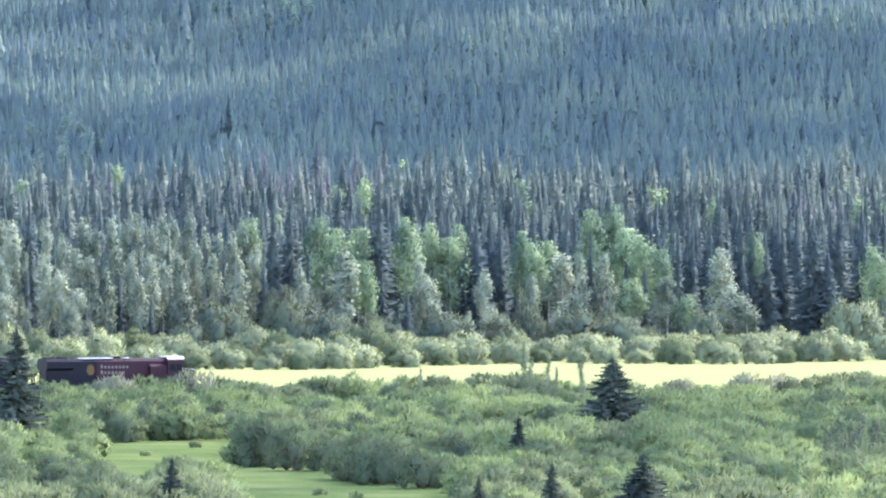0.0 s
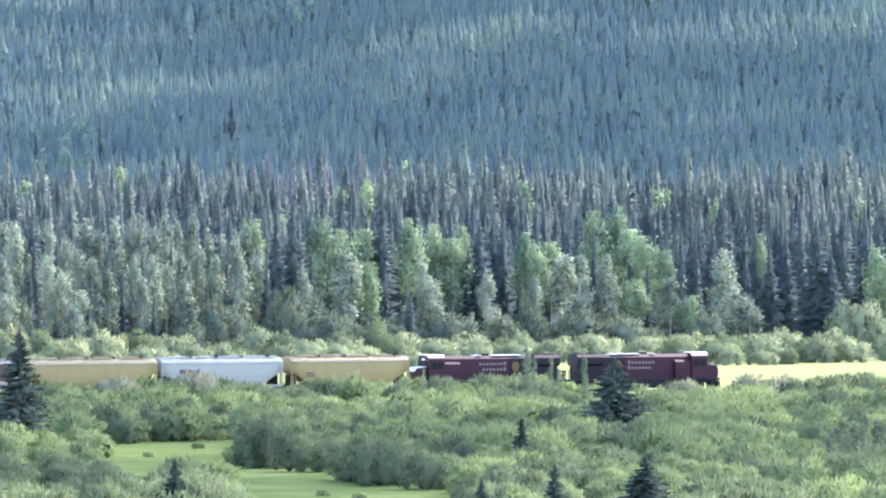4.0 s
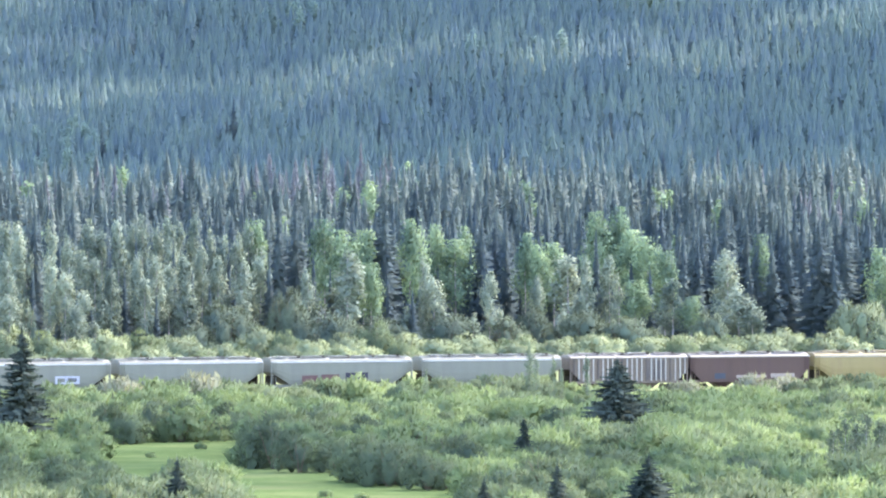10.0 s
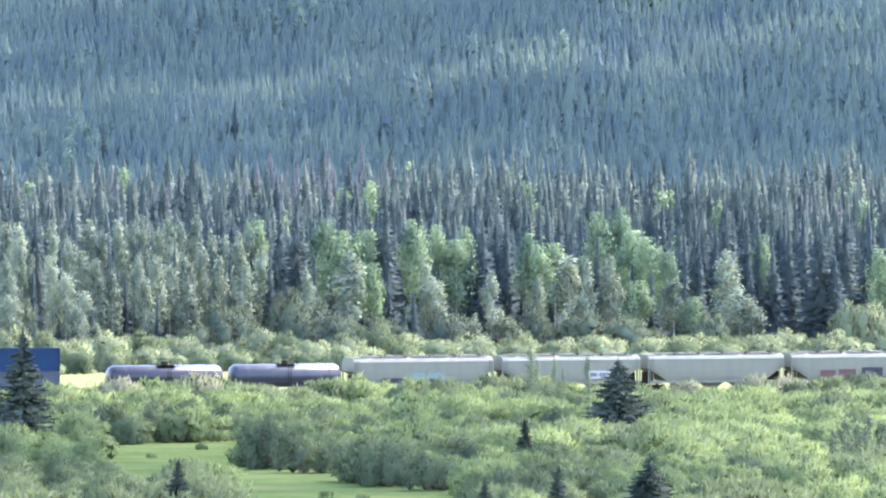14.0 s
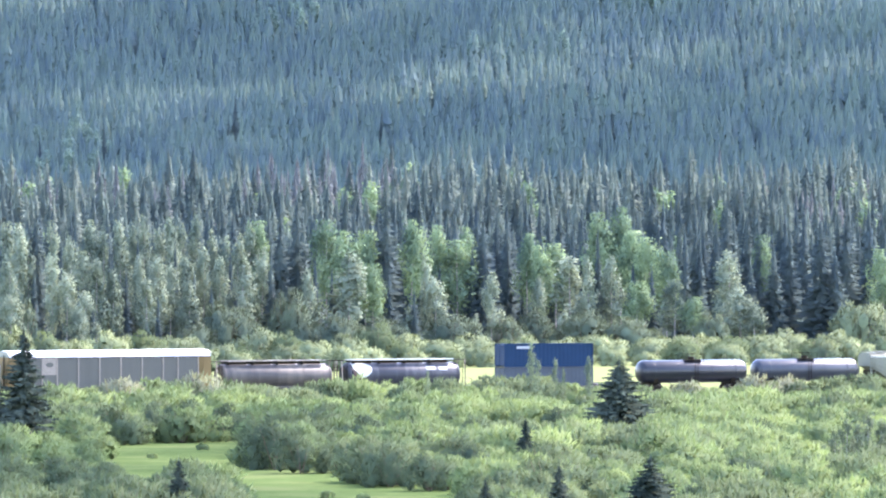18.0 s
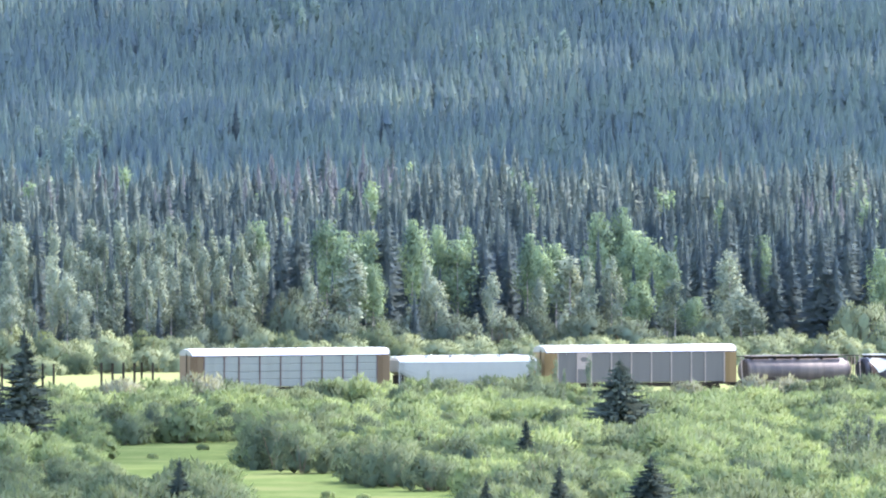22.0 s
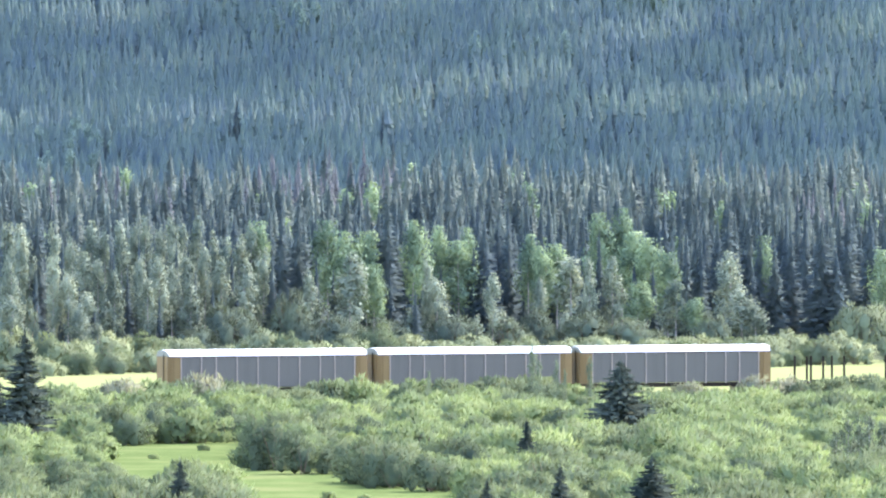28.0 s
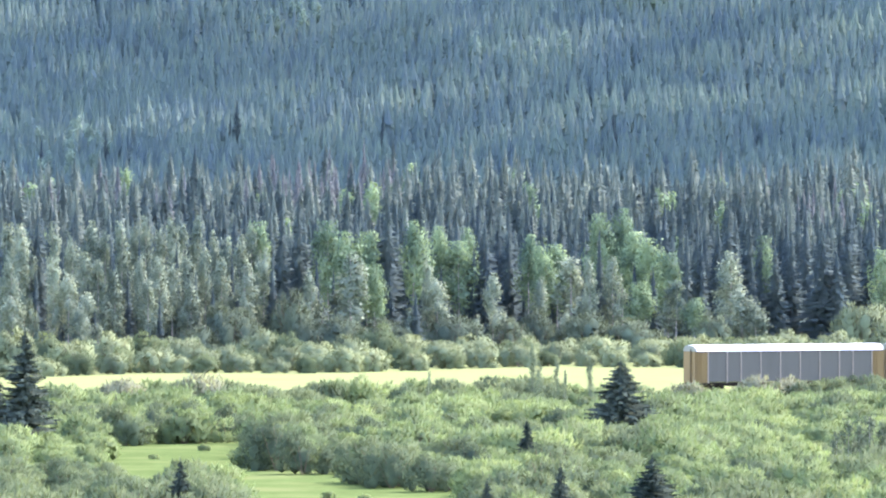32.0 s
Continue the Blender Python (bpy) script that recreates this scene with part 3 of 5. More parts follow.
# darker bushes that stand out of the thicket
for k, (x, y, h, wide) in enumerate([(-5.3, 1163, 4.4, 0.5), (3.3, 1008, 4.2, 0.9), (31.7, 1146, 4.0, 0.7), (52.5, 1190, 4.2, 0.7), (34.0, 1030, 3.4, 1.0), (-35.6, 1050, 4.6, 0.8), (-29.4, 1086, 4.4, 0.8),
                                     (-17.0, 962, 5.0, 0.9), (-14.2, 950, 4.3, 0.8), (-8.0, 925, 4.2, 0.8), (-2.0, 985, 3.8, 0.8), (13.0, 1075, 3.6, 0.8), (-40.0, 890, 3.2, 0.9), (45.0, 1040, 3.4, 0.8),
                                     (-5.2, 909, 4.4, 0.8), (-1.4, 898, 3.7, 0.85), (2.2, 928, 3.8, 0.9), (-9.0, 1015, 4.2, 0.9)]):
    plant(SHADY, "dark_willow_bush", "dense dark green willow bush in the thicket", "bush", "dark willows", x, y, h, k, sink=0.1, wide=wide)

for k, (x, y, h, wide) in enumerate([(-3.0, 1000, 4.0, 0.8), (-37.5, 1053, 4.4, 0.7), (-33.0, 1058, 4.3, 0.7), (-28.5, 1064, 4.4, 0.7), (-24.0, 1066, 4.2, 0.7), (-20.8, 846, 3.6, 0.8), (-24.0, 842, 3.2, 0.8)]):
    plant(SHADY, "dark_willow_bush", "dense dark green willow bush beside the clearing", "bush", "dark willows", x, y, h, k + 1, sink=0.1, wide=wide)

# low tussocks in the clearing
for k, (x, y, h) in enumerate([(-21.1, 950, 0.95), (-21.9, 953, 0.6), (-10.8, 880, 0.7), (-7.4, 868, 0.9), (-26.0, 1030, 0.8), (-30.5, 1000, 0.6)]):
    plant(BUSHES, "grass_tussock", "low green tussock standing in the clearing", "tussock", "tussocks of the clearing", x, y, h, 3 * k + 2, sink=0.05)

# young spruces standing in the willows
for k, (x, y, h, shape) in enumerate([(-43.9, 1000, 13.6, 0), (19.05, 1051, 9.6, 1), (7.7, 918, 6.4, 2), (16.95, 792, 6.6, 1), (-21.9, 790, 6.4, 2),
                                      (9.5, 800, 5.6, 2), (-47.4, 1010, 9.5, 0), (3.4, 800, 4.4, 2), (5.0, 806, 2.9, 2), (-36.5, 812, 2.9, 0)]):
    plant(YOUNG[shape:] + YOUNG[:shape], "young_spruce", "young dark green spruce among the willows", "tree", "young spruces", x, y, h, 3 * k, "crown", "trunk")
for k, (x, y, h) in enumerate([(38.4, 918, 6.4), (39.6, 921, 5.8), (40.4, 917, 6.8), (41.8, 920, 6.3), (43.0, 916, 7.0), (37.6, 926, 5.0), (39.7, 925, 5.2), (42.4, 926, 5.6)]):
    plant(DUSKY, "young_poplar", "slender young dark poplar with pale stems", "tree", "young poplars", x, y, h, k, "crown", "trunk", wide=0.9)
for k, (x, y, h) in enumerate([(10.6, 1185, 8.6), (13.6, 1186, 6.6), (17.7, 1187, 7.0), (-2.2, 1182, 5.2), (11.5, 1184, 6.6), (14.6, 1186, 5.4)]):
    plant(SAPLING, "poplar_sapling", "thin pale poplar sapling beside the railway", "tree", "saplings by the track", x, y, h, k + 1, "crown", "trunk", wide=0.5)


def build_bush_line():
    rng = np.random.default_rng(8)
    k = 0
    for row, (back, low, high) in enumerate([(-11.0, 2.3, 4.2), (0.0, 3.0, 4.6), (34.0, 3.0, 4.8)]):
        x = -78.0
        while x < 84:
            x += rng.uniform(*((3.4, 7.0), (4.2, 7.6), (6.0, 12.0))[row])
            y = float(meadow_edge(x)) + back + rng.uniform(-3, 3)
            h = rng.uniform(low, high) * (1.0 + 0.18 * noise.noise((x * 0.06, row, 3.0)))
            k += 1
            plant(TALL_BUSHES, "tall_willow_bush", "rounded bright green willow bush at the meadow edge", "bush", "bushes along the meadow", x, y, h, k, sink=0.15)
    # the crest of the thicket: x, distance behind the meadow's edge, height, spread
    for x, back, h, wide in [(-63.4, 22, 6.7, 0.67), (-59.0, 18, 5.9, 0.76), (-54.6, 14, 4.7, 0.96), (-49.8, 18, 5.8, 0.88), (-44.3, 20, 5.7, 0.91), (-38.5, 14, 4.4, 1.18),
                             (-33.2, 10, 4.0, 0.87), (-27.5, 20, 6.0, 1.06), (-23.4, 16, 5.5, 0.73), (-19.2, 12, 4.4, 1.03), (-14.4, 14, 5.2, 0.89), (-10.5, 22, 6.6, 0.88),
                             (-5.7, 18, 4.9, 0.95), (-0.8, 14, 4.1, 1.12), (4.5, 20, 4.5, 1.17), (9.6, 14, 3.6, 1.3), (14.4, 10, 3.1, 1.13), (18.3, 18, 3.7, 1.12),
                             (25.1, 20, 3.4, 1.38), (31.1, 22, 3.6, 1.3), (34.6, 26, 4.1, 1.16), (38.4, 26, 4.3, 1.24), (43.2, 20, 4.0, 1.18), (48.4, 22, 4.3, 1.24),
                             (52.3, 26, 4.9, 1.09), (57.2, 16, 3.4, 1.59)]:
        k += 1
        plant(TALL_BUSHES, "tall_willow_bush", "broad bright green willow bush in the thicket", "bush", "bushes along the meadow", x, float(meadow_edge(x)) + back, h, k, sink=0.15, wide=wide)


build_bush_line()


def build_near_wood():
    """The forest's edge, tree by tree: x, distance behind the meadow's edge, height, spread of the crown."""
    rng = np.random.default_rng(21)

    def row(kind, name, label, group, rows, k=0):
        for x, back, h, wide in rows:
            k += 1
            plant(kind, name, label, "tree", group, x, float(meadow_edge(x)) + back, h, k, "crown", "trunk", wide=0.86 * wide if kind is PALE else wide)

    silvery = "silvery green poplar with a pale trunk"
    row(PALE, "pale_poplar", silvery, "forest edge poplars",
        [(-66.5, 78, 21.5, 0.67), (-64.6, 72, 21.1, 0.71), (-63.2, 76, 20.1, 0.68), (-59.8, 80, 21.4, 0.58), (-57.2, 78, 19.7, 0.6), (-54.6, 82, 21.2, 0.69),
         (-52.3, 78, 19.9, 0.63), (-50.1, 80, 21.2, 0.66), (-48.4, 84, 21.4, 0.62), (-46.5, 80, 22.0, 0.63), (-44.4, 82, 20.7, 0.68), (-42.4, 78, 21.6, 0.62),
         (-41.0, 84, 21.0, 0.57), (-38.5, 80, 21.9, 0.58), (-36.4, 78, 19.8, 0.67), (-34.2, 76, 18.8, 0.67), (-32.0, 80, 19.2, 0.73), (-30.4, 84, 20.3, 0.66)])
    row(PALE, "pale_poplar", silvery, "forest edge poplars",
        [(-65.1, 58, 16.4, 0.82), (-59.1, 62, 16.2, 0.71), (-57.0, 58, 14.3, 0.95), (-55.0, 64, 16.7, 0.9), (-52.7, 60, 15.9, 0.86), (-50.4, 58, 14.1, 0.87),
         (-46.9, 64, 16.4, 0.76), (-43.8, 60, 15.9, 0.96), (-42.0, 62, 15.0, 0.88), (-39.6, 64, 15.8, 0.96), (-37.1, 66, 17.3, 0.76), (-34.4, 62, 15.8, 0.88),
         (-30.9, 60, 15.7, 0.97), (-28.1, 66, 17.2, 0.77)], 2)
    row(PALE, "pale_poplar", "bushy young silvery poplar before taller ones", "forest edge poplars",
        [(-64.6, 50, 11.0, 1.34), (-54.1, 50, 10.9, 1.36), (-45.2, 52, 12.9, 1.06),
         (-39.0, 52, 12.2, 1.24), (-55.0, 46, 8.8, 1.7)], 4)
    row(PALE, "pale_poplar", silvery, "forest edge poplars",
        [(-14.7, 58, 16.5, 1.55), (-20.7, 60, 14.0, 0.89), (-2.9, 58, 16.0, 0.57), (-1.5, 54, 12.9, 1.08), (7.2, 46, 13.1, 1.01), (19.7, 60, 15.5, 1.65),
         (22.4, 58, 15.1, 0.8), (14.6, 54, 12.5, 0.96), (44.4, 60, 16.3, 1.43), (45.9, 50, 10.3, 2.45), (48.1, 46, 8.2, 2.06), (35.7, 54, 12.1, 1.63),
         (26.2, 62, 15.3, 0.97), (-5.8, 46, 8.2, 1.43), (4.6, 44, 6.9, 1.1), (18.5, 44, 7.2, 1.26)], 1)
    row(LEAFY, "aspen_tree", "leafy light green aspen at the forest edge", "forest edge aspens",
        [(-29.3, 86, 20.9, 0.62), (-18.4, 80, 21.1, 0.66), (-15.3, 74, 19.4, 0.81), (-12.2, 76, 19.4, 0.75), (-5.3, 76, 21.0, 0.64), (-1.2, 78, 20.0, 0.51),
         (2.0, 70, 17.8, 0.98), (3.4, 84, 19.5, 0.44), (13.1, 72, 18.5, 0.68), (14.9, 66, 16.8, 0.65), (17.5, 70, 17.0, 0.81), (24.4, 88, 21.7, 0.61),
         (28.1, 92, 22.4, 0.57), (29.8, 80, 18.9, 0.79), (32.4, 76, 18.0, 0.82), (34.9, 70, 15.9, 0.86), (30.1, 56, 11.5, 1.08), (38.5, 50, 9.2, 1.22),
         (50.5, 84, 18.3, 0.47), (70.3, 70, 16.1, 0.79), (-11.2, 60, 14.6, 0.76)])
    row(SPRUCES, "tall_spruce", "tall dark green spruce at the forest edge", "forest edge spruces",
        [(-62.0, 76, 25.5, 0.81), (-58.1, 66, 20.7, 0.45), (-47.1, 70, 20.2, 0.42), (-51.2, 68, 18.6, 0.53), (-25.5, 78, 26.6, 0.66), (-23.0, 84, 25.9, 0.72),
         (-27.5, 90, 24.6, 0.61), (-9.1, 72, 26.8, 0.86), (-7.9, 84, 25.2, 0.7), (6.0, 64, 22.2, 1.14), (9.9, 80, 20.0, 0.9), (4.3, 66, 17.7, 0.86),
         (-4.7, 44, 11.0, 1.12), (37.7, 66, 20.9, 0.56), (40.1, 72, 20.4, 0.67), (43.1, 76, 18.7, 0.68)])
    row(SPRUCES, "tall_spruce", "slim dark green spruce before silvery poplars", "forest edge spruces",
        [(-61.5, 56, 15.1, 0.64), (-50.8, 67, 17.6, 0.47), (-48.5, 60, 14.9, 0.53), (-55.3, 56, 12.6, 0.66), (-41.5, 70, 19.0, 0.44), (-38.3, 58, 14.7, 0.54), (-33.0, 68, 17.3, 0.52),
         (-26.7, 64, 17.4, 0.63), (-35.6, 54, 12.1, 0.69), (-43.5, 50, 10.5, 0.74), (-52.9, 48, 9.4, 0.93), (-65.1, 60, 15.1, 0.54), (-19.9, 64, 16.3, 0.61), (-17.3, 62, 14.6, 0.58)], 1)
    row(SPRUCES, "tall_spruce", "broad dark spruce in a shaded clump", "forest edge spruces",
        [(59.5, 62, 21.5, 1.38), (54.8, 74, 20.1, 1.22), (50.0, 84, 20.5, 1.0), (52.0, 70, 17.5, 1.31), (64.5, 80, 22.3, 1.05), (68.6, 86, 24.1, 0.98),
         (70.7, 76, 20.0, 1.04), (58.0, 96, 24.5, 0.74), (48.2, 72, 15.7, 0.97), (61.7, 58, 16.6, 1.47), (32.4, 62, 14.1, 0.83), (24.4, 84, 19.9, 0.57)], 3)
    row(SPRUCES, "tall_spruce", "tall dark green spruce behind the aspens", "forest edge spruces",
        [(-74 + i * 1.9 + rng.uniform(-0.8, 0.8), rng.uniform(98, 132), rng.uniform(19, 25), rng.uniform(0.7, 0.95)) for i in range(80)])
    row(SPRUCES, "tall_spruce", "dark green spruce among the poplars", "forest edge spruces",
        [(-72 + i * 5.6 + rng.uniform(-2, 2), rng.uniform(66, 76), rng.uniform(9, 15), rng.uniform(0.8, 1.1)) for i in range(25)], 2)
    for k, (x, y, h) in enumerate([(-60.7, 2780, 22), (-18.3, 2770, 21), (-98, 2760, 18), (-116, 2750, 17), (48, 2765, 18), (-62.5, 2776, 17)]):
        plant(SPRUCES, "tall_spruce", "tall dark green spruce rising above the hillside forest", "tree", "tall spruces of the hillside", x, y, h, k, "crown", "trunk", wide=0.8)
    # Most of these bushes have the trees' shade put into their leaf colour.
    for k, (x, back, h, wide) in enumerate([(-33.4, 48, 9.5, 0.52), (-23.6, 50, 11.4, 0.34), (-21.0, 52, 8.9, 0.79), (-16.2, 46, 7.5, 0.55), (14.1, 46, 7.7, 0.5), (9.7, 44, 6.5, 0.52),
                                           (22.4, 42, 7.3, 0.69), (28.6, 42, 6.5, 0.89), (65.5, 46, 8.8, 0.54), (-37.5, 42, 6.0, 0.62), (41.2, 46, 7.4, 0.46), (-62.7, 50, 10.1, 0.28),
                                           (0.9, 48, 7.1, 0.76), (-9.5, 50, 6.9, 0.77)]):
        plant(TALL_BUSHES[:2] if x > 60 else SHADE_TONED, "tall_willow_bush", "rounded willow bush, mostly shade-toned, in front of the forest", "bush", "bushes along the meadow", x, float(meadow_edge(x)) + back, h, k, sink=0.15, wide=1.3 * wide)


build_near_wood()


def conifer(rng, h, r, tiers, per, bare, slim=0.26):
    """A forest conifer: a pointed heart of needles with ragged boughs round it."""
    body = np.concatenate([cone_tree(rng, h * 0.98, r * 0.6, 10, 8, bare, 0.3), spruce_needles(rng, h, r, tiers, per, 0, bare, 0.9, (0.2, 0.6), slim)])
    return softened(body, 0.9, 0.15, rng, 0.2)


def build_far_woods():
    rng = np.random.default_rng(31)
    front = [conifer(rng, 17.0, r, 22, 13, 0.2, 0.1) for r in rng.uniform(2.2, 3.2, 9)]
    near = [conifer(rng, 17.0, r, 18, 13, 0.36, 0.1) for r in rng.uniform(2.1, 3.2, 10)]
    dead = [conifer(rng, 17.0, r, 14, 7, 0.35, 0.12) for r in rng.uniform(1.6, 2.3, 4)]
    groups = {"dark": [], "mid": [], "pale": [], "grey": []}
    y = 1560.0
    while y < 2240:
        half = 0.0463 * y + 12
        x = -half
        while x < half:
            x += rng.uniform(3.4, 9.0)
            yy = y + rng.uniform(-4, 4)
            k = rng.uniform(0.74, 1.06) if rng.random() > 0.12 else rng.uniform(1.08, 1.28)
            # Random tree tone; the paling with distance stands in for haze.
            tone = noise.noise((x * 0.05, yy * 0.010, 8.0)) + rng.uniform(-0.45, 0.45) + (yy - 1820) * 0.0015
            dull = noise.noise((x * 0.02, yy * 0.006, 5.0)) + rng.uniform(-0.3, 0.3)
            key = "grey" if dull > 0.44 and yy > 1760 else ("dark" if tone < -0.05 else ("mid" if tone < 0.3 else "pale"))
            groups[key].append((x, yy, float(height(x, yy)) - 0.3, k, rng.uniform(0, 6.28)))
        y += 12.0
    for key, mat, words in (("dark", MIDWOOD, "dark green"), ("mid", MIDWOOD_MID, "grey-green"), ("pale", MIDWOOD_LIGHT, "pale green haze-tinted")):
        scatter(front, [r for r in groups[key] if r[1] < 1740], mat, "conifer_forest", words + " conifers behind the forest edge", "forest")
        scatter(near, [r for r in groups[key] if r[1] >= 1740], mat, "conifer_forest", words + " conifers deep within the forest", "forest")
    scatter(dead, groups["grey"], DEADWOOD, "dead_conifers", "grey-brown dead conifers within the forest", "forest")
    leafy = [leafy_crown(rng, 14.0, 4.4, 0.3, 420, 0.62, 20)[0] for _ in range(5)]
    rows = []
    for _ in range(44):
        yy = rng.uniform(1640, 2220)
        x = rng.uniform(-1, 1) * 0.048 * yy
        rows.append((x, yy, float(height(x, yy)), rng.uniform(0.8, 1.15), rng.uniform(0, 6.28)))
    scatter(leafy, rows, ASPEN, "aspen_stand", "light green aspens scattered through the forest", "forest")
    rows = []
    for cx, cy, n in ((64, 3080, 26), (-105, 2790, 9), (-118, 2700, 7), (22, 2960, 5), (-55, 3120, 10), (110, 3150, 16)):
        for _ in range(n):
            x, yy = cx + rng.normal() * 7, cy + rng.normal() * 12
            rows.append((x, yy, float(height(x, yy)), rng.uniform(0.8, 1.15), rng.uniform(0, 6.28)))
    scatter(leafy, rows, FAR_ASPEN, "aspen_stand", "haze-paled light green aspen groves on the far hillside", "forest")
    # Far trees, tinted with haze by their needle colour.
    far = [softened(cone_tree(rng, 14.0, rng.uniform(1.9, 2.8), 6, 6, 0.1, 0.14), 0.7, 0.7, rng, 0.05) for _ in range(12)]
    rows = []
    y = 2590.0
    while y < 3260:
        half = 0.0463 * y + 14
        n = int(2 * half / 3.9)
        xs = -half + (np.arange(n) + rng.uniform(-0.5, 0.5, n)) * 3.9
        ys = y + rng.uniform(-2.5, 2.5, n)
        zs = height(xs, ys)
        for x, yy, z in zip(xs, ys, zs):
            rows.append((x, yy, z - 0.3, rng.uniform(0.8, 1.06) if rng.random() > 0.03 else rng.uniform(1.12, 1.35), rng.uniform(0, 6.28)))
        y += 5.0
    scatter(far, rows, FARWOOD, "hillside_forest", "haze-blued conifer forest covering the far hillside", "forest")


build_far_woods()

# ------------------------------------------------------------ the train
MAROON = material("maroon_loco_paint", (0.021, 0.0050, 0.010), 0.55, shine=0.15, spread=0.2, scale=1.2, dirt=(0.016, 0.009, 0.011), dirt_amount=0.5, streaks=True)
BLACK = material("black_loco_paint", (0.007, 0.007, 0.011), 0.55, shine=0.1, spread=0.3, scale=1.0)
GOLD = material("gold_emblem_paint", (0.075, 0.040, 0.008), 0.5)
CREAM = material("cream_lettering_paint", (0.105, 0.080, 0.074), 0.6)
DUSTY = material("dusty_grey_roof_paint", (0.185, 0.168, 0.135), 0.7, spread=0.3, scale=1.5, dirt=(0.11, 0.09, 0.07), dirt_amount=0.7)
# Cream highlight colour for the sunlit eaves of the tan hoppers.
CREAMY = material("sunlit_cream_edge_paint", (0.36, 0.32, 0.24), 0.6)
TIE_BOARD = material("weathered_walkway_steel", (0.105, 0.085, 0.065), 0.7, spread=0.35)
BUFF = material("buff_roof_paint", (0.225, 0.185, 0.095), 0.7, spread=0.2, scale=1.5, dirt=(0.13, 0.10, 0.06), dirt_amount=0.7)
# Serves pale paint, and parts coloured bright as if sunlit.
SUNNY_ROOF = material("pale_and_sunlit_paint", (0.45, 0.44, 0.385), 0.5, spread=0.15, scale=1.5)
UNDER = material("grimy_running_gear", (0.021, 0.017, 0.012), 0.85, shine=0.05, spread=0.4, scale=3)
STEEL = material("worn_wheel_steel", (0.087, 0.073, 0.065), 0.4, 0.8)
TAN = material("tan_hopper_paint", (0.192, 0.150, 0.060), 0.55, spread=0.18, scale=0.8, dirt=(0.148, 0.104, 0.048), dirt_amount=0.6, streaks=True)
PALE_BLUE = material("pale_blue_grey_hopper_paint", (0.202, 0.210, 0.178), 0.55, spread=0.12, scale=0.8, dirt=(0.165, 0.170, 0.145), dirt_amount=0.5, streaks=True)
GREY_PAINT = material("grey_hopper_paint", (0.134, 0.136, 0.102), 0.65, spread=0.16, scale=0.7, dirt=(0.092, 0.090, 0.074), dirt_amount=0.5, streaks=True)
WINE = material("faded_wine_red_paint", (0.067, 0.041, 0.030), 0.65, spread=0.22, scale=1.0, dirt=(0.047, 0.027, 0.029), dirt_amount=0.6, streaks=True)
RUSTWHITE = material("rust_streaked_white_paint", (0.31, 0.29, 0.24), 0.65, spread=0.25, scale=1.2, dirt=(0.15, 0.10, 0.09), dirt_amount=0.6, streaks=True)
RUSTPANEL = material("rusted_pale_panel_paint", (0.124, 0.099, 0.072), 0.75, spread=0.4, scale=1.0, dirt=(0.066, 0.045, 0.036), dirt_amount=0.8, streaks=True)
RUSTY = material("rusty_brown_paint", (0.052, 0.042, 0.036), 0.6, shine=0.4, spread=0.35, scale=0.8, dirt=(0.110, 0.090, 0.065), dirt_amount=0.7, streaks=True)
CHARCOAL = material("charcoal_hopper_paint", (0.032, 0.032, 0.038), 0.4, spread=0.25, scale=1.0, dirt=(0.130, 0.122, 0.122), dirt_amount=0.4, streaks=True)
TANK_BLACK = material("glossy_black_tank_paint", (0.012, 0.013, 0.017), 0.32, shine=0.35, spread=0.25, scale=0.8)
TANK_GREY = material("slate_grey_tank_paint", (0.024, 0.027, 0.034), 0.36, shine=0.35, spread=0.2, scale=0.8)
NAVY = material("blue_container_paint", (0.006, 0.022, 0.052), 0.5, shine=0.08, spread=0.15, scale=0.8)
STEEL_BLUE = material("grey_blue_container_paint", (0.034, 0.043, 0.054), 0.55, spread=0.15, scale=0.8)
RACK_ROOF = material("white_autorack_roof", (0.78, 0.79, 0.80), 0.45, 0.0, spread=0.06, scale=0.8)
RACK_PANEL = material("galvanised_side_screen", (0.080, 0.076, 0.063), 0.6, 0.0, spread=0.18, scale=1.0, dirt=(0.059, 0.055, 0.046), dirt_amount=0.5, streaks=True)
RACK_SILVER = material("light_galvanised_side_screen", (0.150, 0.160, 0.130), 0.55, 0.0, spread=0.15, scale=1.0, dirt=(0.120, 0.128, 0.110), dirt_amount=0.5, streaks=True)
RACK_YELLOW = material("yellow_autorack_paint", (0.140, 0.092, 0.034), 0.55, spread=0.2, scale=1.0, dirt=(0.105, 0.064, 0.026), dirt_amount=0.6, streaks=True)
RACK_BROWN = material("brown_autorack_paint", (0.098, 0.066, 0.032), 0.6, spread=0.2, scale=1.0, dirt=(0.074, 0.046, 0.024), dirt_amount=0.6, streaks=True)
POST_TAN = material("tan_post_paint", (0.217, 0.178, 0.143), 0.6)
POST_BROWN = material("brown_post_paint", (0.069, 0.043, 0.035), 0.6)
GLASS = material("dark_cab_glass", (0.008, 0.010, 0.013), 0.06, spread=0.1, bump=0)
LAMP_GLASS = material("lamp_glass", (0.7, 0.7, 0.65), 0.1, bump=0)
CHALK = material("white_painted_scrawl", (0.269, 0.274, 0.286), 0.6)
AQUA = material("pale_aqua_paint_patch", (0.115, 0.160, 0.150), 0.6)
OXIDE = material("red_oxide_paint_patch", (0.078, 0.040, 0.036), 0.6)
INK = material("dark_painted_scrawl", (0.022, 0.022, 0.031), 0.6)
DUSK_RED = material("dull_red_lettering_paint", (0.069, 0.022, 0.035), 0.6)


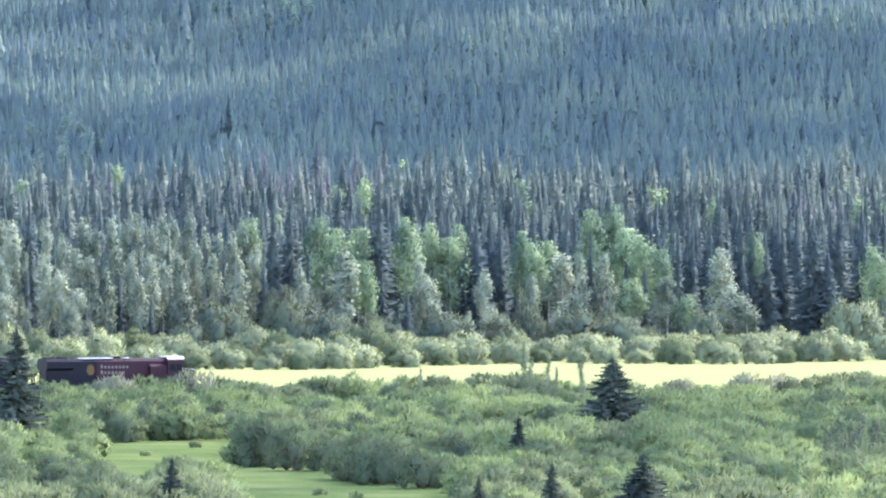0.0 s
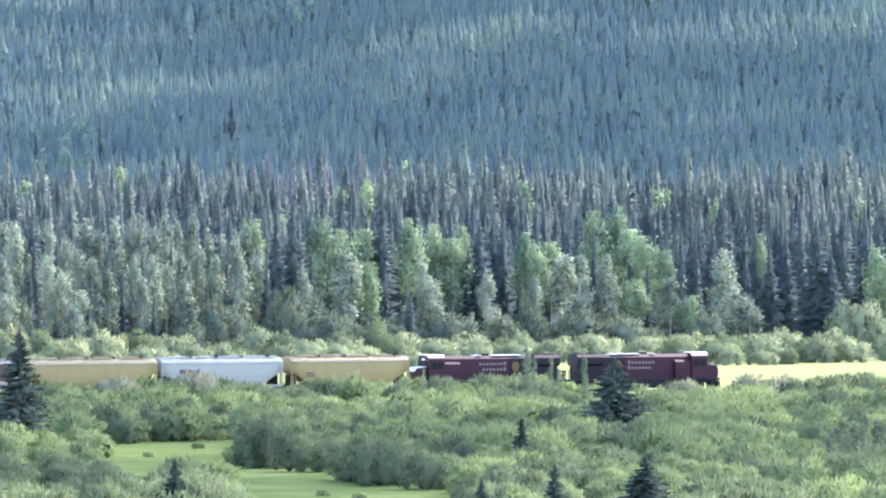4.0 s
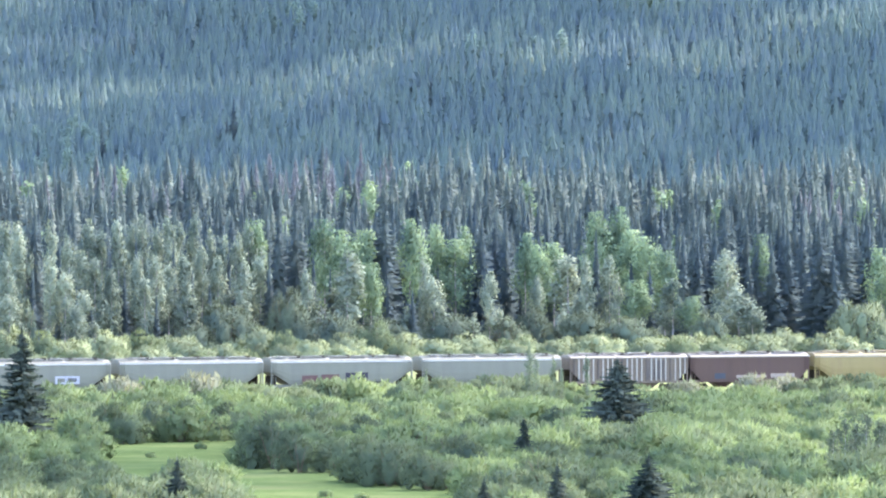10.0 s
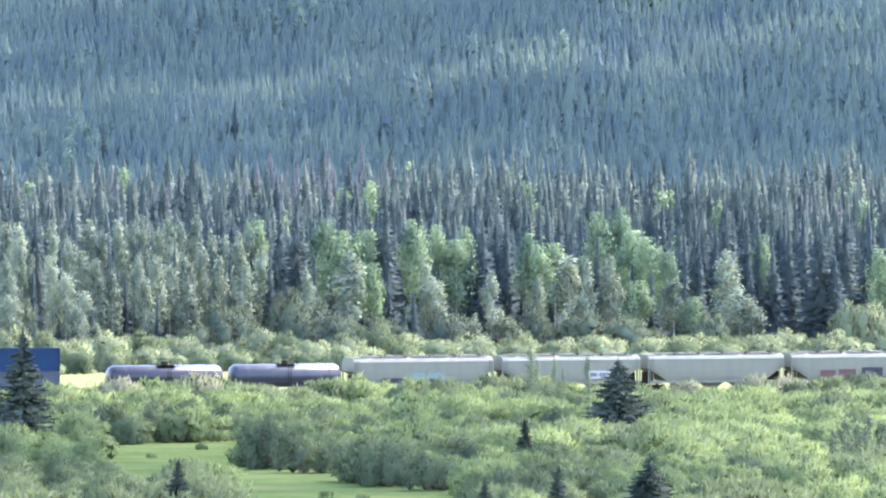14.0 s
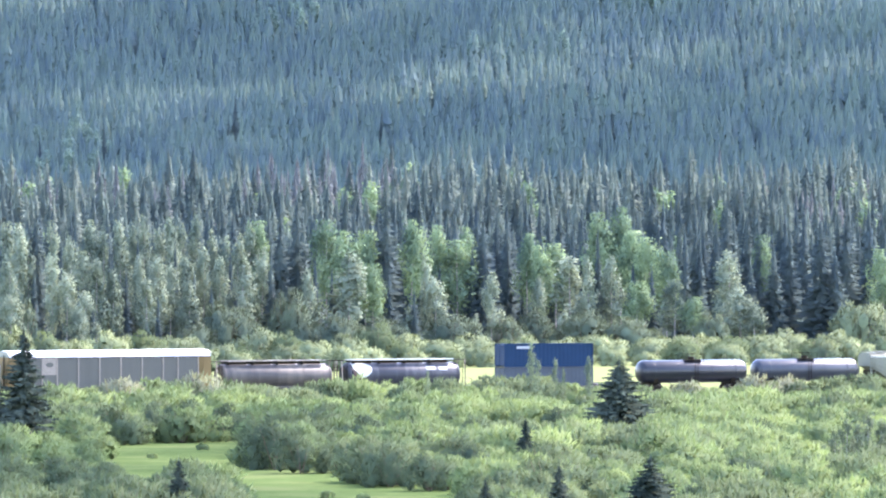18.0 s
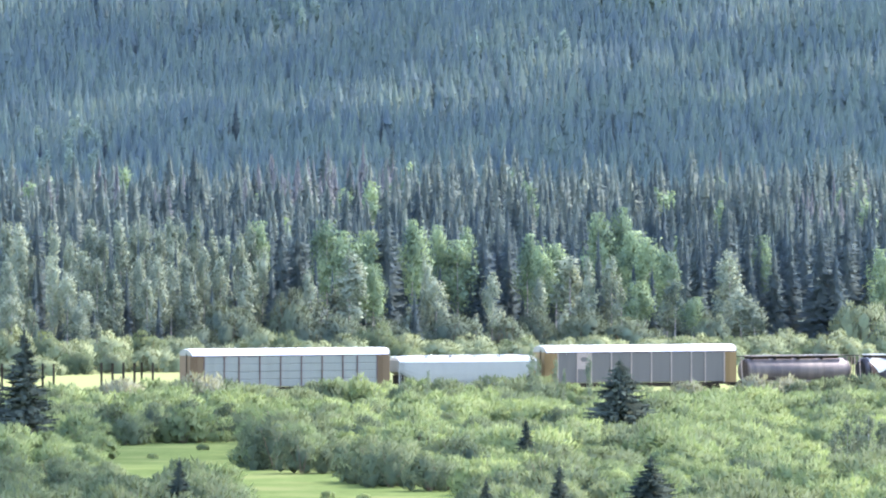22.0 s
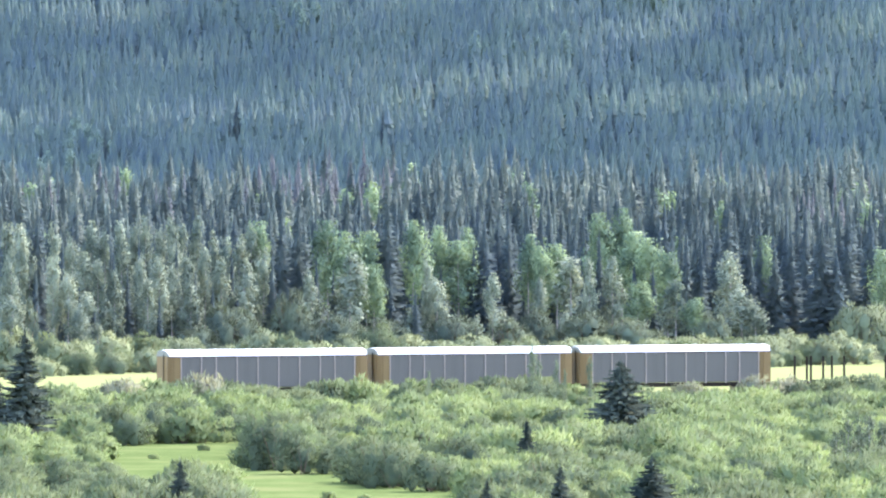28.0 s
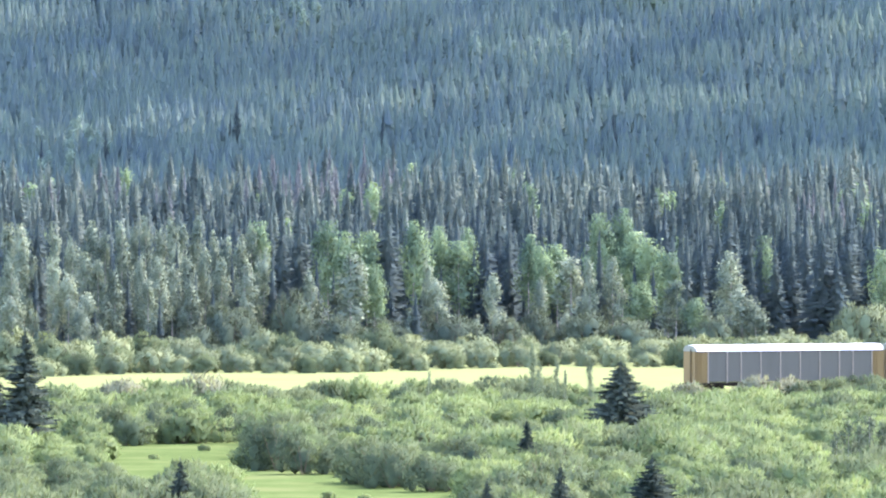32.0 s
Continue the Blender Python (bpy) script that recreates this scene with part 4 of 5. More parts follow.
def truck_meshes(base, axles):
    """Side frames and bolster of a truck, and one wheelset."""
    r = 0.48 if axles == 2 else 0.53
    s = Shape()
    for y in (-1.02, 1.02):
        n = len(axles_at(base, axles))
        e = base / 2
        prof = [(-e - 0.25, r - 0.10), (-e + 0.2, r - 0.12), (-0.55, 0.26), (0.55, 0.26), (e - 0.2, r - 0.12), (e + 0.25, r - 0.10), (e + 0.25, r + 0.15), (e * 0.45, r + 0.36), (-e * 0.45, r + 0.36), (-e - 0.25, r + 0.15)]
        s.along_y(prof, y - 0.08, y + 0.08)
        for x in (-0.22, 0, 0.22):
            s.rod((x, y, 0.36), (x, y, 0.72), 0.085, 6)
    s.box(-0.25, 0.25, -1.15, 1.15, 0.62, 0.86)
    w = Shape()
    for y in (-0.755, 0.755):
        w.add(*wheel_ring(r, y))
    w.rod((0, -1.1, 0), (0, 1.1, 0), 0.085, 8)
    return s.mesh("truck", UNDER), w.mesh("wheelset", STEEL), r


def axles_at(base, axles):
    return [-base / 2 + base * i / (axles - 1) for i in range(axles)]


def wheel_ring(r, y):
    n = 20
    rows = [(y - 0.07, r * 0.9), (y - 0.07, r), (y + 0.07, r), (y + 0.07, r * 0.9), (y + 0.03, r * 0.55), (y - 0.03, r * 0.55)]
    vs = [(rr * math.cos(2 * math.pi * i / n), yy, rr * math.sin(2 * math.pi * i / n)) for yy, rr in rows for i in range(n)]
    k = len(rows)
    fs = [(a * n + i, a * n + (i + 1) % n, ((a + 1) % k) * n + (i + 1) % n, ((a + 1) % k) * n + i) for a in range(k) for i in range(n)]
    hub = [(0, y - 0.04, 0)] + [(r * 0.6 * math.cos(2 * math.pi * i / n), y, r * 0.6 * math.sin(2 * math.pi * i / n)) for i in range(n)]
    base = len(vs)
    fs += [(base, base + 1 + i, base + 1 + (i + 1) % n) for i in range(n)]
    return vs + hub, fs


FREIGHT_TRUCK = truck_meshes(1.78, 2)
LOCO_TRUCK = truck_meshes(4.0, 3)


def trucks(car, half, kind=FREIGHT_TRUCK, base=1.78, axles=2):
    for x in (half, -half):
        t = part("truck", kind[0], None, car, "grimy cast steel truck", at=(x, 0, 0))
        for a in axles_at(base, axles):
            part("wheelset", kind[1], None, t, "worn steel wheels on an axle", at=(a, 0, kind[2]))


COUPLER = Shape().box(-0.45, 0.25, -0.12, 0.12, 0.72, 0.98).box(0.25, 0.50, -0.17, 0.13, 0.68, 1.02).mesh("coupler", UNDER)


def couplers(car, half):
    for sgn in (1, -1):
        c = part("coupler", COUPLER, None, car, "knuckle coupler", at=(sgn * half, 0, 0))
        c.rotation_euler = (0, 0, 0 if sgn > 0 else math.pi)


def ladder(x, y, z0, z1, w=0.42, rungs=8):
    s = Shape()
    for dx in (-w / 2, w / 2):
        s.rod((x + dx, y, z0), (x + dx, y, z1), 0.03, 4)
    for i in range(rungs):
        z = z0 + (z1 - z0) * (i + 0.5) / rungs
        s.rod((x - w / 2, y, z), (x + w / 2, y, z), 0.02, 4)
    return s


CONSIST = []                 # (car, distance of its middle behind the reference point, turned round)


def build_locomotive(u, turned):
    car = thing("diesel_locomotive", "maroon and black diesel locomotive with a gold emblem", "locomotive", "locomotives at the head of the train")
    part("frame", Shape().box(-10.6, 11.0, -1.5, 1.5, 1.22, 1.52).box(-9.9, 9.9, -0.6, 0.6, 0.95, 1.22), BLACK, car, "black underframe")
    part("fuel_tank", Shape().along_x([(-1.35, 1.2), (-1.4, 0.6), (-1.1, 0.36), (1.1, 0.36), (1.4, 0.6), (1.35, 1.2)], -3.4, 3.2), BLACK, car)
    hood = [(-0.92, 1.52), (-0.92, 4.25), (-0.62, 4.6), (0.62, 4.6), (0.92, 4.25), (0.92, 1.52)]
    part("engine_hood", Shape().along_x(hood, -2.6, 6.9), MAROON, car, "maroon engine hood")
    part("rear_hood", Shape().along_x(hood, -9.5, -2.63), BLACK, car, "black rear hood")
    wing = [(-1.35, 3.5), (-1.35, 4.3), (-1.05, 4.66), (1.05, 4.66), (1.35, 4.3), (1.35, 3.5), (0.94, 3.2), (-0.94, 3.2)]
    part("radiator", Shape().along_x(wing, -9.7, -6.0), BLACK, car, "flared black radiator housing")
    for x in (-8.8, -6.95):
        part("radiator_fan", Shape().lathe_x([(0, 0.85), (0.14, 0.85)], 0, 0, 16).mesh("radiator_fan", UNDER), None, car, at=(x, 0, 4.67)).rotation_euler = (0, -math.pi / 2, 0)
    part("blower_housing", Shape().along_x([(-1.35, 1.55), (-1.35, 3.6), (-0.93, 3.9), (0.93, 3.9), (1.35, 3.6), (1.35, 1.55)], 4.6, 6.88), MAROON, car)
    # Pale stripes on the hood top stand in for sun reflected there.
    for x0, x1 in ((-4.4, -0.3), (1.3, 1.9)):
        part("sunlit_roof_stripe", Shape().box(x0, x1, -0.78, 0.78, 4.605, 4.72), SUNNY_ROOF, car, "hood top stripe painted sunlit-pale")
    part("exhaust_stack", Shape().box(0.0, 1.0, -0.3, 0.3, 4.61, 4.86), UNDER, car)
    cab = [(-1.52, 1.55), (-1.52, 4.3), (-1.1, 4.72), (1.1, 4.72), (1.52, 4.3), (1.52, 1.55)]
    c = part("cab", Shape().along_x(cab, 6.92, 9.20), MAROON, car, "maroon driver's cab")
    # Cab roof coloured pale as if the sun caught it.
    part("cab_roof", Shape().along_x([(-1.36, 4.48), (-1.12, 4.8), (1.12, 4.8), (1.36, 4.48), (1.1, 4.73), (-1.1, 4.73)], 6.95, 9.25), SUNNY_ROOF, c, "cab roof painted sunlit-pale")
    for sy in (-1, 1):
        for x0, x1 in ((7.2, 7.95), (8.1, 8.9)):
            part("side_window", Shape().box(x0, x1, sy * 1.525 - 0.012, sy * 1.525 + 0.012, 3.05, 3.85), GLASS, c)
        part("windscreen", Shape().box(9.202, 9.225, sy * 0.72 - 0.52, sy * 0.72 + 0.52, 3.2, 4.0), GLASS, c)
    n = part("nose", Shape().along_y([(9.23, 1.55), (11.0, 1.55), (11.0, 2.7), (10.7, 3.15), (9.23, 3.3)], -1.1, 1.1), MAROON, car, "short maroon nose")
    # Pale nose top paints sunlight onto the sloping nose.
    part("nose_top", Shape().along_y([(9.3, 3.30), (10.7, 3.16), (11.01, 2.72), (11.05, 2.74), (10.72, 3.21), (9.3, 3.345)], -1.06, 1.06), SUNNY_ROOF, n, "nose top painted sunlit-pale")
    part("headlight", Shape().box(9.21, 9.29, -0.28, 0.28, 4.12, 4.34), LAMP_GLASS, car)
    for y in (-1.0, 1.0):
        part("ditch_light", Shape().lathe_x([(10.95, 0.10), (11.06, 0.12)], y, 1.72, 10), LAMP_GLASS, car)
    part("snow_plough", Shape().along_y([(10.5, 1.2), (11.0, 1.15), (11.15, 0.25), (10.8, 0.2)], -1.45, 1.45), BLACK, car)
    for x in (10.0, -10.2):
        for y in (-1.42, 1.42):
            part("step_well", Shape().box(x - 0.35, x + 0.35, y - 0.09, y + 0.09, 0.4, 1.22).box(x - 0.32, x + 0.32, y - 0.2, y + 0.1, 0.68, 0.73), BLACK, car)
    for sy in (-1.46, 1.46):
        r = Shape().rod((-10.3, sy, 2.55), (6.8, sy, 2.55), 0.025, 4)
        for i in range(12):
            r.rod((-10.3 + i * 1.55, sy, 1.5), (-10.3 + i * 1.55, sy, 2.55), 0.022, 4)
        part("handrail", r, BLACK, car, "thin dark handrail along the walkway")
    ends = Shape()
    for y in (-1.3, -0.9, -0.45, 0.45, 0.9, 1.3):
        ends.rod((-10.5, y, 1.5), (-10.5, y, 2.6), 0.05, 4)
    ends.rod((-10.5, -1.3, 2.6), (-10.5, 1.3, 2.6), 0.05, 4)
    part("end_railing", ends, BLACK, car, "black end railing")
    for sy in (-1, 1):
        part("emblem", Shape().along_y([(-3.5 + 0.52 * math.cos(a * math.pi / 8), 3.25 + 0.65 * math.sin(a * math.pi / 8)) for a in range(16)], sy * 0.93 - 0.006, sy * 0.93 + 0.006), GOLD, car, "gold shield emblem")
        for z, n in ((3.42, 8), (2.74, 7)):
            for i in range(n):
                part("lettering_bar", Shape().box(-2.1 + i * 0.5, -1.78 + i * 0.5, sy * 0.926 - 0.005, sy * 0.926 + 0.005, z, z + (0.44 if i == 0 else 0.3)), CREAM, car)
        for i in range(5):
            part("hood_door", Shape().box(-1.9 + i * 1.25, -0.85 + i * 1.25, sy * 0.922 - 0.004, sy * 0.922 + 0.004, 1.6, 2.55), MAROON, car)
        for i in range(5):
            part("rear_hood_door", Shape().box(-9.6 + i * 1.1, -8.7 + i * 1.1, sy * 0.924 - 0.006, sy * 0.924 + 0.006, 1.65, 3.1), BLACK, car)
    part("horn", Shape().rod((5.8, 0.2, 4.92), (6.4, 0.2, 4.97), 0.06, 6).box(5.9, 6.0, 0.1, 0.3, 4.6, 4.92), STEEL, car)
    trucks(car, 6.6, LOCO_TRUCK, 4.0, 3)
    couplers(car, 10.75)
    car.scale = (0.99, 1, 1)
    CONSIST.append((car, u, turned))


def hopper_section(w, low, top):
    """A cross-section of a hopper whose sides swell outwards; low is where its belly ends."""
    half = [(w * 0.88, low), (w * 0.955, low + (top - low) * 0.18), (w * 0.995, low + (top - low) * 0.42), (w, low + (top - low) * 0.68), (w * 0.98, top - 0.3), (w * 0.92, top - 0.1), (w * 0.8, top)]
    return [(-y, z) for y, z in half] + half[::-1]


def build_hopper(u, length, paint, label, roof=None, ribs=0, rib_paint=None, top=4.33, round_side=False, bays=3, marks=(), ends=None, boards=None, eave=None):
    """A covered hopper: slope-ended body, hatch-lined roof, bays, sills, ladders, trucks."""
    car = thing("covered_hopper", label, "hopper car", "covered hopper cars of the train")
    L, w = length / 2, 1.58
    roof = roof or paint
    side = [(-L, top), (L, top), (L, top - 1.5), (L - 1.5, 1.35), (-L + 1.5, 1.35), (-L, top - 1.5)]
    if round_side:
        part("body", Shape().loft_x([(-L, hopper_section(w, 2.95, top)), (-L + 0.5, hopper_section(w, 2.75, top)), (-L + 2.7, hopper_section(w, 1.4, top)),
                                     (L - 2.7, hopper_section(w, 1.4, top)), (L - 0.5, hopper_section(w, 2.75, top)), (L, hopper_section(w, 2.95, top))]), paint, car, "bulging smooth side sheets")
        # Eave strips in a bright colour stand in for sun on the edge.
        for sy in (-1, 1):
            part("eave_strip", Shape().along_x([(sy * (w + 0.02), top - 0.24), (sy * (w + 0.07), top - 0.22), (sy * (w + 0.07), top - 0.1), (sy * (w * 0.9), top - 0.03)], -L + 0.1, L - 0.1), eave or SUNNY_ROOF, car, "roof edge coloured sunlit-bright")
    else:
        part("body", Shape().along_y(side, -w, w), paint, car)
        for sy in (-1, 1):
            part("top_chord", Shape().box(-L, L, sy * (w + 0.03) - 0.05, sy * (w + 0.03) + 0.05, top - 0.16, top), roof, car)
        # Here too a bright strip paints the sun along the eave.
        for sy in (-1, 1):
            part("eave_strip", Shape().along_x([(sy * (w + 0.06), top - 0.1), (sy * (w * 0.8), top + 0.01), (sy * (w * 0.8), top + 0.05), (sy * (w + 0.07), top - 0.02)], -L + 0.1, L - 0.1), eave or roof, car)
    for sgn in (1, -1):
        if not round_side:
            part("end_sheet", Shape().along_y([(sgn * (L + 0.006), top - 1.45), (sgn * (L - 1.48), 1.36), (sgn * (L - 1.46), 1.30), (sgn * (L + 0.03), top - 1.53)], -w * 0.95, w * 0.95), ends or UNDER, car, "dark sloping end sheet")
    rf = [(-w - 0.05, top + 0.004), (-0.75, top + 0.36), (0.75, top + 0.36), (w + 0.05, top + 0.004)]
    part("roof", Shape().along_x(rf, -L + 0.05, L - 0.05), roof, car, "sloping roof")
    for sy in (-1, 1):
        for i in range(7):
            a, b = -L + 0.2 + (length - 0.4) * i / 7, -L + 0.2 + (length - 0.4) * (i + 0.86 + 0.1 * (i % 2)) / 7
            part("running_board", Shape().box(a, b, sy * 0.95 - 0.22, sy * 0.95 + 0.22, top + 0.46 + 0.03 * (i % 3), top + 0.50 + 0.03 * (i % 3)), boards or roof, car, "grated roof walkway")
    n = 5 if length > 18 else 4
    for i in range(n):
        x = (i - (n - 1) / 2) * (length - 2.5) / n
        part("hatch", Shape().box(x - 1.25, x + 1.25, -0.42, 0.42, top + 0.36, top + 0.58), roof, car)
        part("hatch_lever", Shape().box(x + 1.3, x + 1.62, -0.5, 0.5, top + 0.36, top + 0.64), UNDER, car)
    for sy in (-1, 1):
        part("side_sill", Shape().box(-L + 0.3, L - 0.3, sy * 1.5 - 0.06, sy * 1.5 + 0.06, 1.08, 1.36), ends or paint, car)
        if ribs:
            for i in range(ribs):
                x = -L + 0.5 + (length - 1.0) * i / (ribs - 1)
                low = 1.36 if abs(x) < L - 1.5 else 1.36 + (abs(x) - L + 1.5) * 0.85
                part("side_rib", Shape().box(x - 0.07, x + 0.07, sy * (w + 0.06) - 0.06, sy * (w + 0.06) + 0.06, low, top - 0.17), (rib_paint or paint) if (i * 7) % 5 else RUSTY if rib_paint else paint, car)
    for i in range(bays):
        x = (i - (bays - 1) / 2) * (length - 7.0) / bays
        part("hopper_bay", Shape().add([(x - 1.6, -1.3, 1.36), (x + 1.6, -1.3, 1.36), (x + 1.6, 1.3, 1.36), (x - 1.6, 1.3, 1.36), (x - 0.5, -0.6, 0.42), (x + 0.5, -0.6, 0.42), (x + 0.5, 0.6, 0.42), (x - 0.5, 0.6, 0.42)],
                                       [(0, 1, 2, 3), (4, 7, 6, 5), (0, 4, 5, 1), (1, 5, 6, 2), (2, 6, 7, 3), (3, 7, 4, 0)]), ends or paint, car, "discharge bay")
    for sgn in (1, -1):
        part("bulkhead", Shape().box(sgn * (L - 0.75) - 0.05, sgn * (L - 0.75) + 0.05, -1.45, 1.45, 1.1, 2.5), UNDER, car, "dark end bulkhead")
        part("end_platform", Shape().box(min(sgn * L, sgn * (L - 2.0)), max(sgn * L, sgn * (L - 2.0)), -1.4, 1.4, 1.02, 1.12), UNDER, car)
        for sy in (-1, 1):
            part("corner_post", Shape().box(sgn * (L - 0.08) - 0.07, sgn * (L - 0.08) + 0.07, sy * 1.5 - 0.06, sy * 1.5 + 0.06, 1.1, top - 0.9), paint, car)
            part("ladder", ladder(sgn * (L - 0.45), sy * 1.66, 0.9, top, rungs=9), paint, car)
    part("brake_wheel", Shape().lathe_x([(L + 0.1, 0.28), (L + 0.14, 0.28)], 0.6, 2.6, 12), UNDER, car)
    for x0, x1, z0, z1, mat, tag in marks:
        part("painted_patch", Shape().box(x0, x1, -w - 0.020, -w - 0.006, z0, z1), mat, car, tag)
    trucks(car, L - 1.6)
    couplers(car, L)
    CONSIST.append((car, u, False))


def build_round_hopper(u, length, paint, label, boards, white_end=False, marks=()):
    """A hopper with a cylindrical body: domed ends, raised roof walkways, end frames."""
    car = thing("covered_hopper", label, "hopper car", "covered hopper cars of the train")
    L, r, cz = length / 2 - 0.75, 1.52, 2.55
    rows = [(-L, 0.5), (-L + 0.04, 1.1), (-L + 0.14, 1.36), (-L + 0.4, r), (L - 0.4, r), (L - 0.14, 1.36), (L - 0.04, 1.1), (L, 0.5)]
    part("body", Shape().lathe_x(rows, 0, cz, 30), paint, car, "long cylindrical body", smooth=True)
    for i in range(5):
        x = -L + 0.45 + (2 * L - 0.9) * i / 4
        part("body_band", Shape().lathe_x([(x - 0.06, r + 0.02), (x + 0.06, r + 0.02)], 0, cz, 30), paint, car)
    for sgn in (1, -1):
        part("end_cap", Shape().lathe_x(sorted([(sgn * (L + 0.02), 0.05), (sgn * (L + 0.03), 0.9), (sgn * (L - 0.02), 1.2)]), 0, cz, 24), RUSTY if not white_end else BLACK, car, "dark round end")
    top = cz + r
    for i in range(4):
        x = (i - 1.5) * (2 * L - 1.6) / 4
        part("hatch", Shape().box(x - 1.2, x + 1.2, -0.34, 0.34, top - 0.03, top + 0.28), UNDER, car)
        part("walkway_bracket", Shape().box(x - 1.6, x - 1.5, -1.0, 1.0, top - 0.12, top + 0.32), UNDER, car)
        for sy in (-1, 1):
            part("running_board", Shape().box(x - 1.72, x + 1.7, sy * 0.78 - 0.27, sy * 0.78 + 0.27, top + 0.325, top + 0.45), boards, car, "raised roof walkway")
    for sgn in (1, -1):
        part("roof_end", Shape().box(min(sgn * (L - 0.2), sgn * (L + 0.75)), max(sgn * (L - 0.2), sgn * (L + 0.75)), -0.9, 0.9, top + 0.26, top + 0.36), UNDER, car, "dark end walkway")
        part("end_platform", Shape().box(min(sgn * (L - 0.6), sgn * (L + 0.95)), max(sgn * (L - 0.6), sgn * (L + 0.95)), -1.4, 1.4, 1.02, 1.14), UNDER, car)
        for sy in (-1, 1):
            part("corner_post", Shape().rod((sgn * (L + 0.7), sy * 1.3, 1.1), (sgn * (L + 0.7), sy * 0.95, top + 0.3), 0.07, 5), POST_TAN, car)
            part("ladder", ladder(sgn * (L + 0.35), sy * 1.45, 0.9, top, rungs=9), UNDER, car)
    for sy in (-1, 1):
        part("side_sill", Shape().box(-L + 0.2, L - 0.2, sy * 1.4 - 0.06, sy * 1.4 + 0.06, 1.08, 1.32), paint, car)
    for i in range(3):
        x = (i - 1) * (length - 6.5) / 3
        part("hopper_bay", Shape().along_y([(x - 1.5, 1.4), (x + 1.5, 1.4), (x + 0.5, 0.45), (x - 0.5, 0.45)], -0.9, 0.9), paint, car, "discharge bay")
    if white_end:
        part("end_band", Shape().lathe_x([(-L + 0.38, r + 0.014), (-L + 0.76, r + 0.014)], 0, cz, 30), BLACK, car, "black end band", smooth=True)
        for a0, a1, reach, lift, mat, tag in ((4, 112, 2.6, 0.012, SUNNY_ROOF, "white curved end marking"), (52, 112, 1.25, 0.022, WINE, "dull purple leaf shape")):
            vs, fs = [], []
            for i in range(13):
                k = i / 12
                a = radians(a0 + (a1 - a0) * k)
                wide = reach * math.sqrt(max(0.0, 1 - (2 * k - 1) ** 2)) if lift < 0.02 else reach * k
                for x in (-L + 0.75, -L + 0.77 + wide):
                    vs.append((x, -(r + lift) * math.sin(a), cz + (r + lift) * math.cos(a)))
            fs = [(2 * i, 2 * i + 1, 2 * i + 3, 2 * i + 2) for i in range(12)]
            part("painted_patch", Shape().add(vs, fs), mat, car, tag)
    for x0, x1, a0, a1, mat, tag in marks:
        vs = []
        for i in range(6):
            a = radians(a0 + (a1 - a0) * i / 5)
            vs += [(x, -(r + 0.03) * math.sin(a), cz + (r + 0.03) * math.cos(a)) for x in (x0, x1)]
        part("painted_patch", Shape().add(vs, [(2 * i, 2 * i + 1, 2 * i + 3, 2 * i + 2) for i in range(5)]), mat, car, tag)
    trucks(car, length / 2 - 2.0)
    couplers(car, length / 2)
    CONSIST.append((car, u, False))


def build_tank_car(u, length, paint, label):
    car = thing("tank_car", label, "tank car", "tank cars of the train")
    L, r, cz = length / 2, 1.45, 2.55
    rows = [(-L, 0.15), (-L + 0.06, 0.6), (-L + 0.2, 1.0), (-L + 0.42, 1.28), (-L + 0.75, r), (L - 0.75, r), (L - 0.42, 1.28), (L - 0.2, 1.0), (L - 0.06, 0.6), (L, 0.15)]
    part("tank", Shape().lathe_x(rows, 0, cz, 28), paint, car, "long cylindrical tank", smooth=True)
    for x in (-L + 2.0, -L * 0.3, L * 0.3, L - 2.0):
        part("tank_band", Shape().lathe_x([(x - 0.05, r + 0.015), (x + 0.05, r + 0.015)], 0, cz, 28), paint, car)
    part("valve_housing", Shape().rod((0, 0, cz + r - 0.1), (0, 0, cz + r + 0.42), 0.42, 14), UNDER, car, "dark valve housing", smooth=False)
    walk_way = Shape().box(-1.3, 1.3, -1.0, 1.0, cz + r + 0.02, cz + r + 0.06)
    for x in (-1.3, 1.3):
        for y in (-1.0, 1.0):
            walk_way.rod((x, y, cz + r - 0.3), (x, y, cz + r + 0.75), 0.03, 4)
    for y in (-1.0, 1.0):
        walk_way.rod((-1.3, y, cz + r + 0.75), (1.3, y, cz + r + 0.75), 0.03, 4)
    part("platform_railing", walk_way, UNDER, car, "dark top platform with railing")
    for sy in (-1, 1):
        part("ladder", ladder(0.0, sy * 1.5, 1.0, cz + r, rungs=10), UNDER, car)
    for sgn in (1, -1):
        x0, x1 = sorted((sgn * (L + 0.25), sgn * (L - 3.2)))
        part("stub_sill", Shape().box(x0, x1, -0.4, 0.4, 0.78, 1.16), UNDER, car)
        part("saddle", Shape().add([(sgn * (L - 2.2) + dx, y, z) for dx in (-0.3, 0.3) for y, z in ((-1.2, 1.75), (-0.7, 1.0), (0.7, 1.0), (1.2, 1.75))],
                                   [(0, 1, 2, 3), (7, 6, 5, 4), (0, 4, 5, 1), (1, 5, 6, 2), (2, 6, 7, 3), (3, 7, 4, 0)]), UNDER, car)
        rail = Shape()
        for y in (-1.35, 1.35):
            rail.rod((sgn * (L + 0.1), y, 1.1), (sgn * (L + 0.1), y, 2.0), 0.04, 4)
        rail.rod((sgn * (L + 0.1), -1.35, 2.0), (sgn * (L + 0.1), 1.35, 2.0), 0.04, 4).box(sgn * (L + 0.1) - 0.25, sgn * (L + 0.1) + 0.25, -1.4, 1.4, 1.02, 1.1)
        part("end_railing", rail, UNDER, car)
    trucks(car, L - 1.9)
    couplers(car, L + 0.4)
    CONSIST.append((car, u, False))


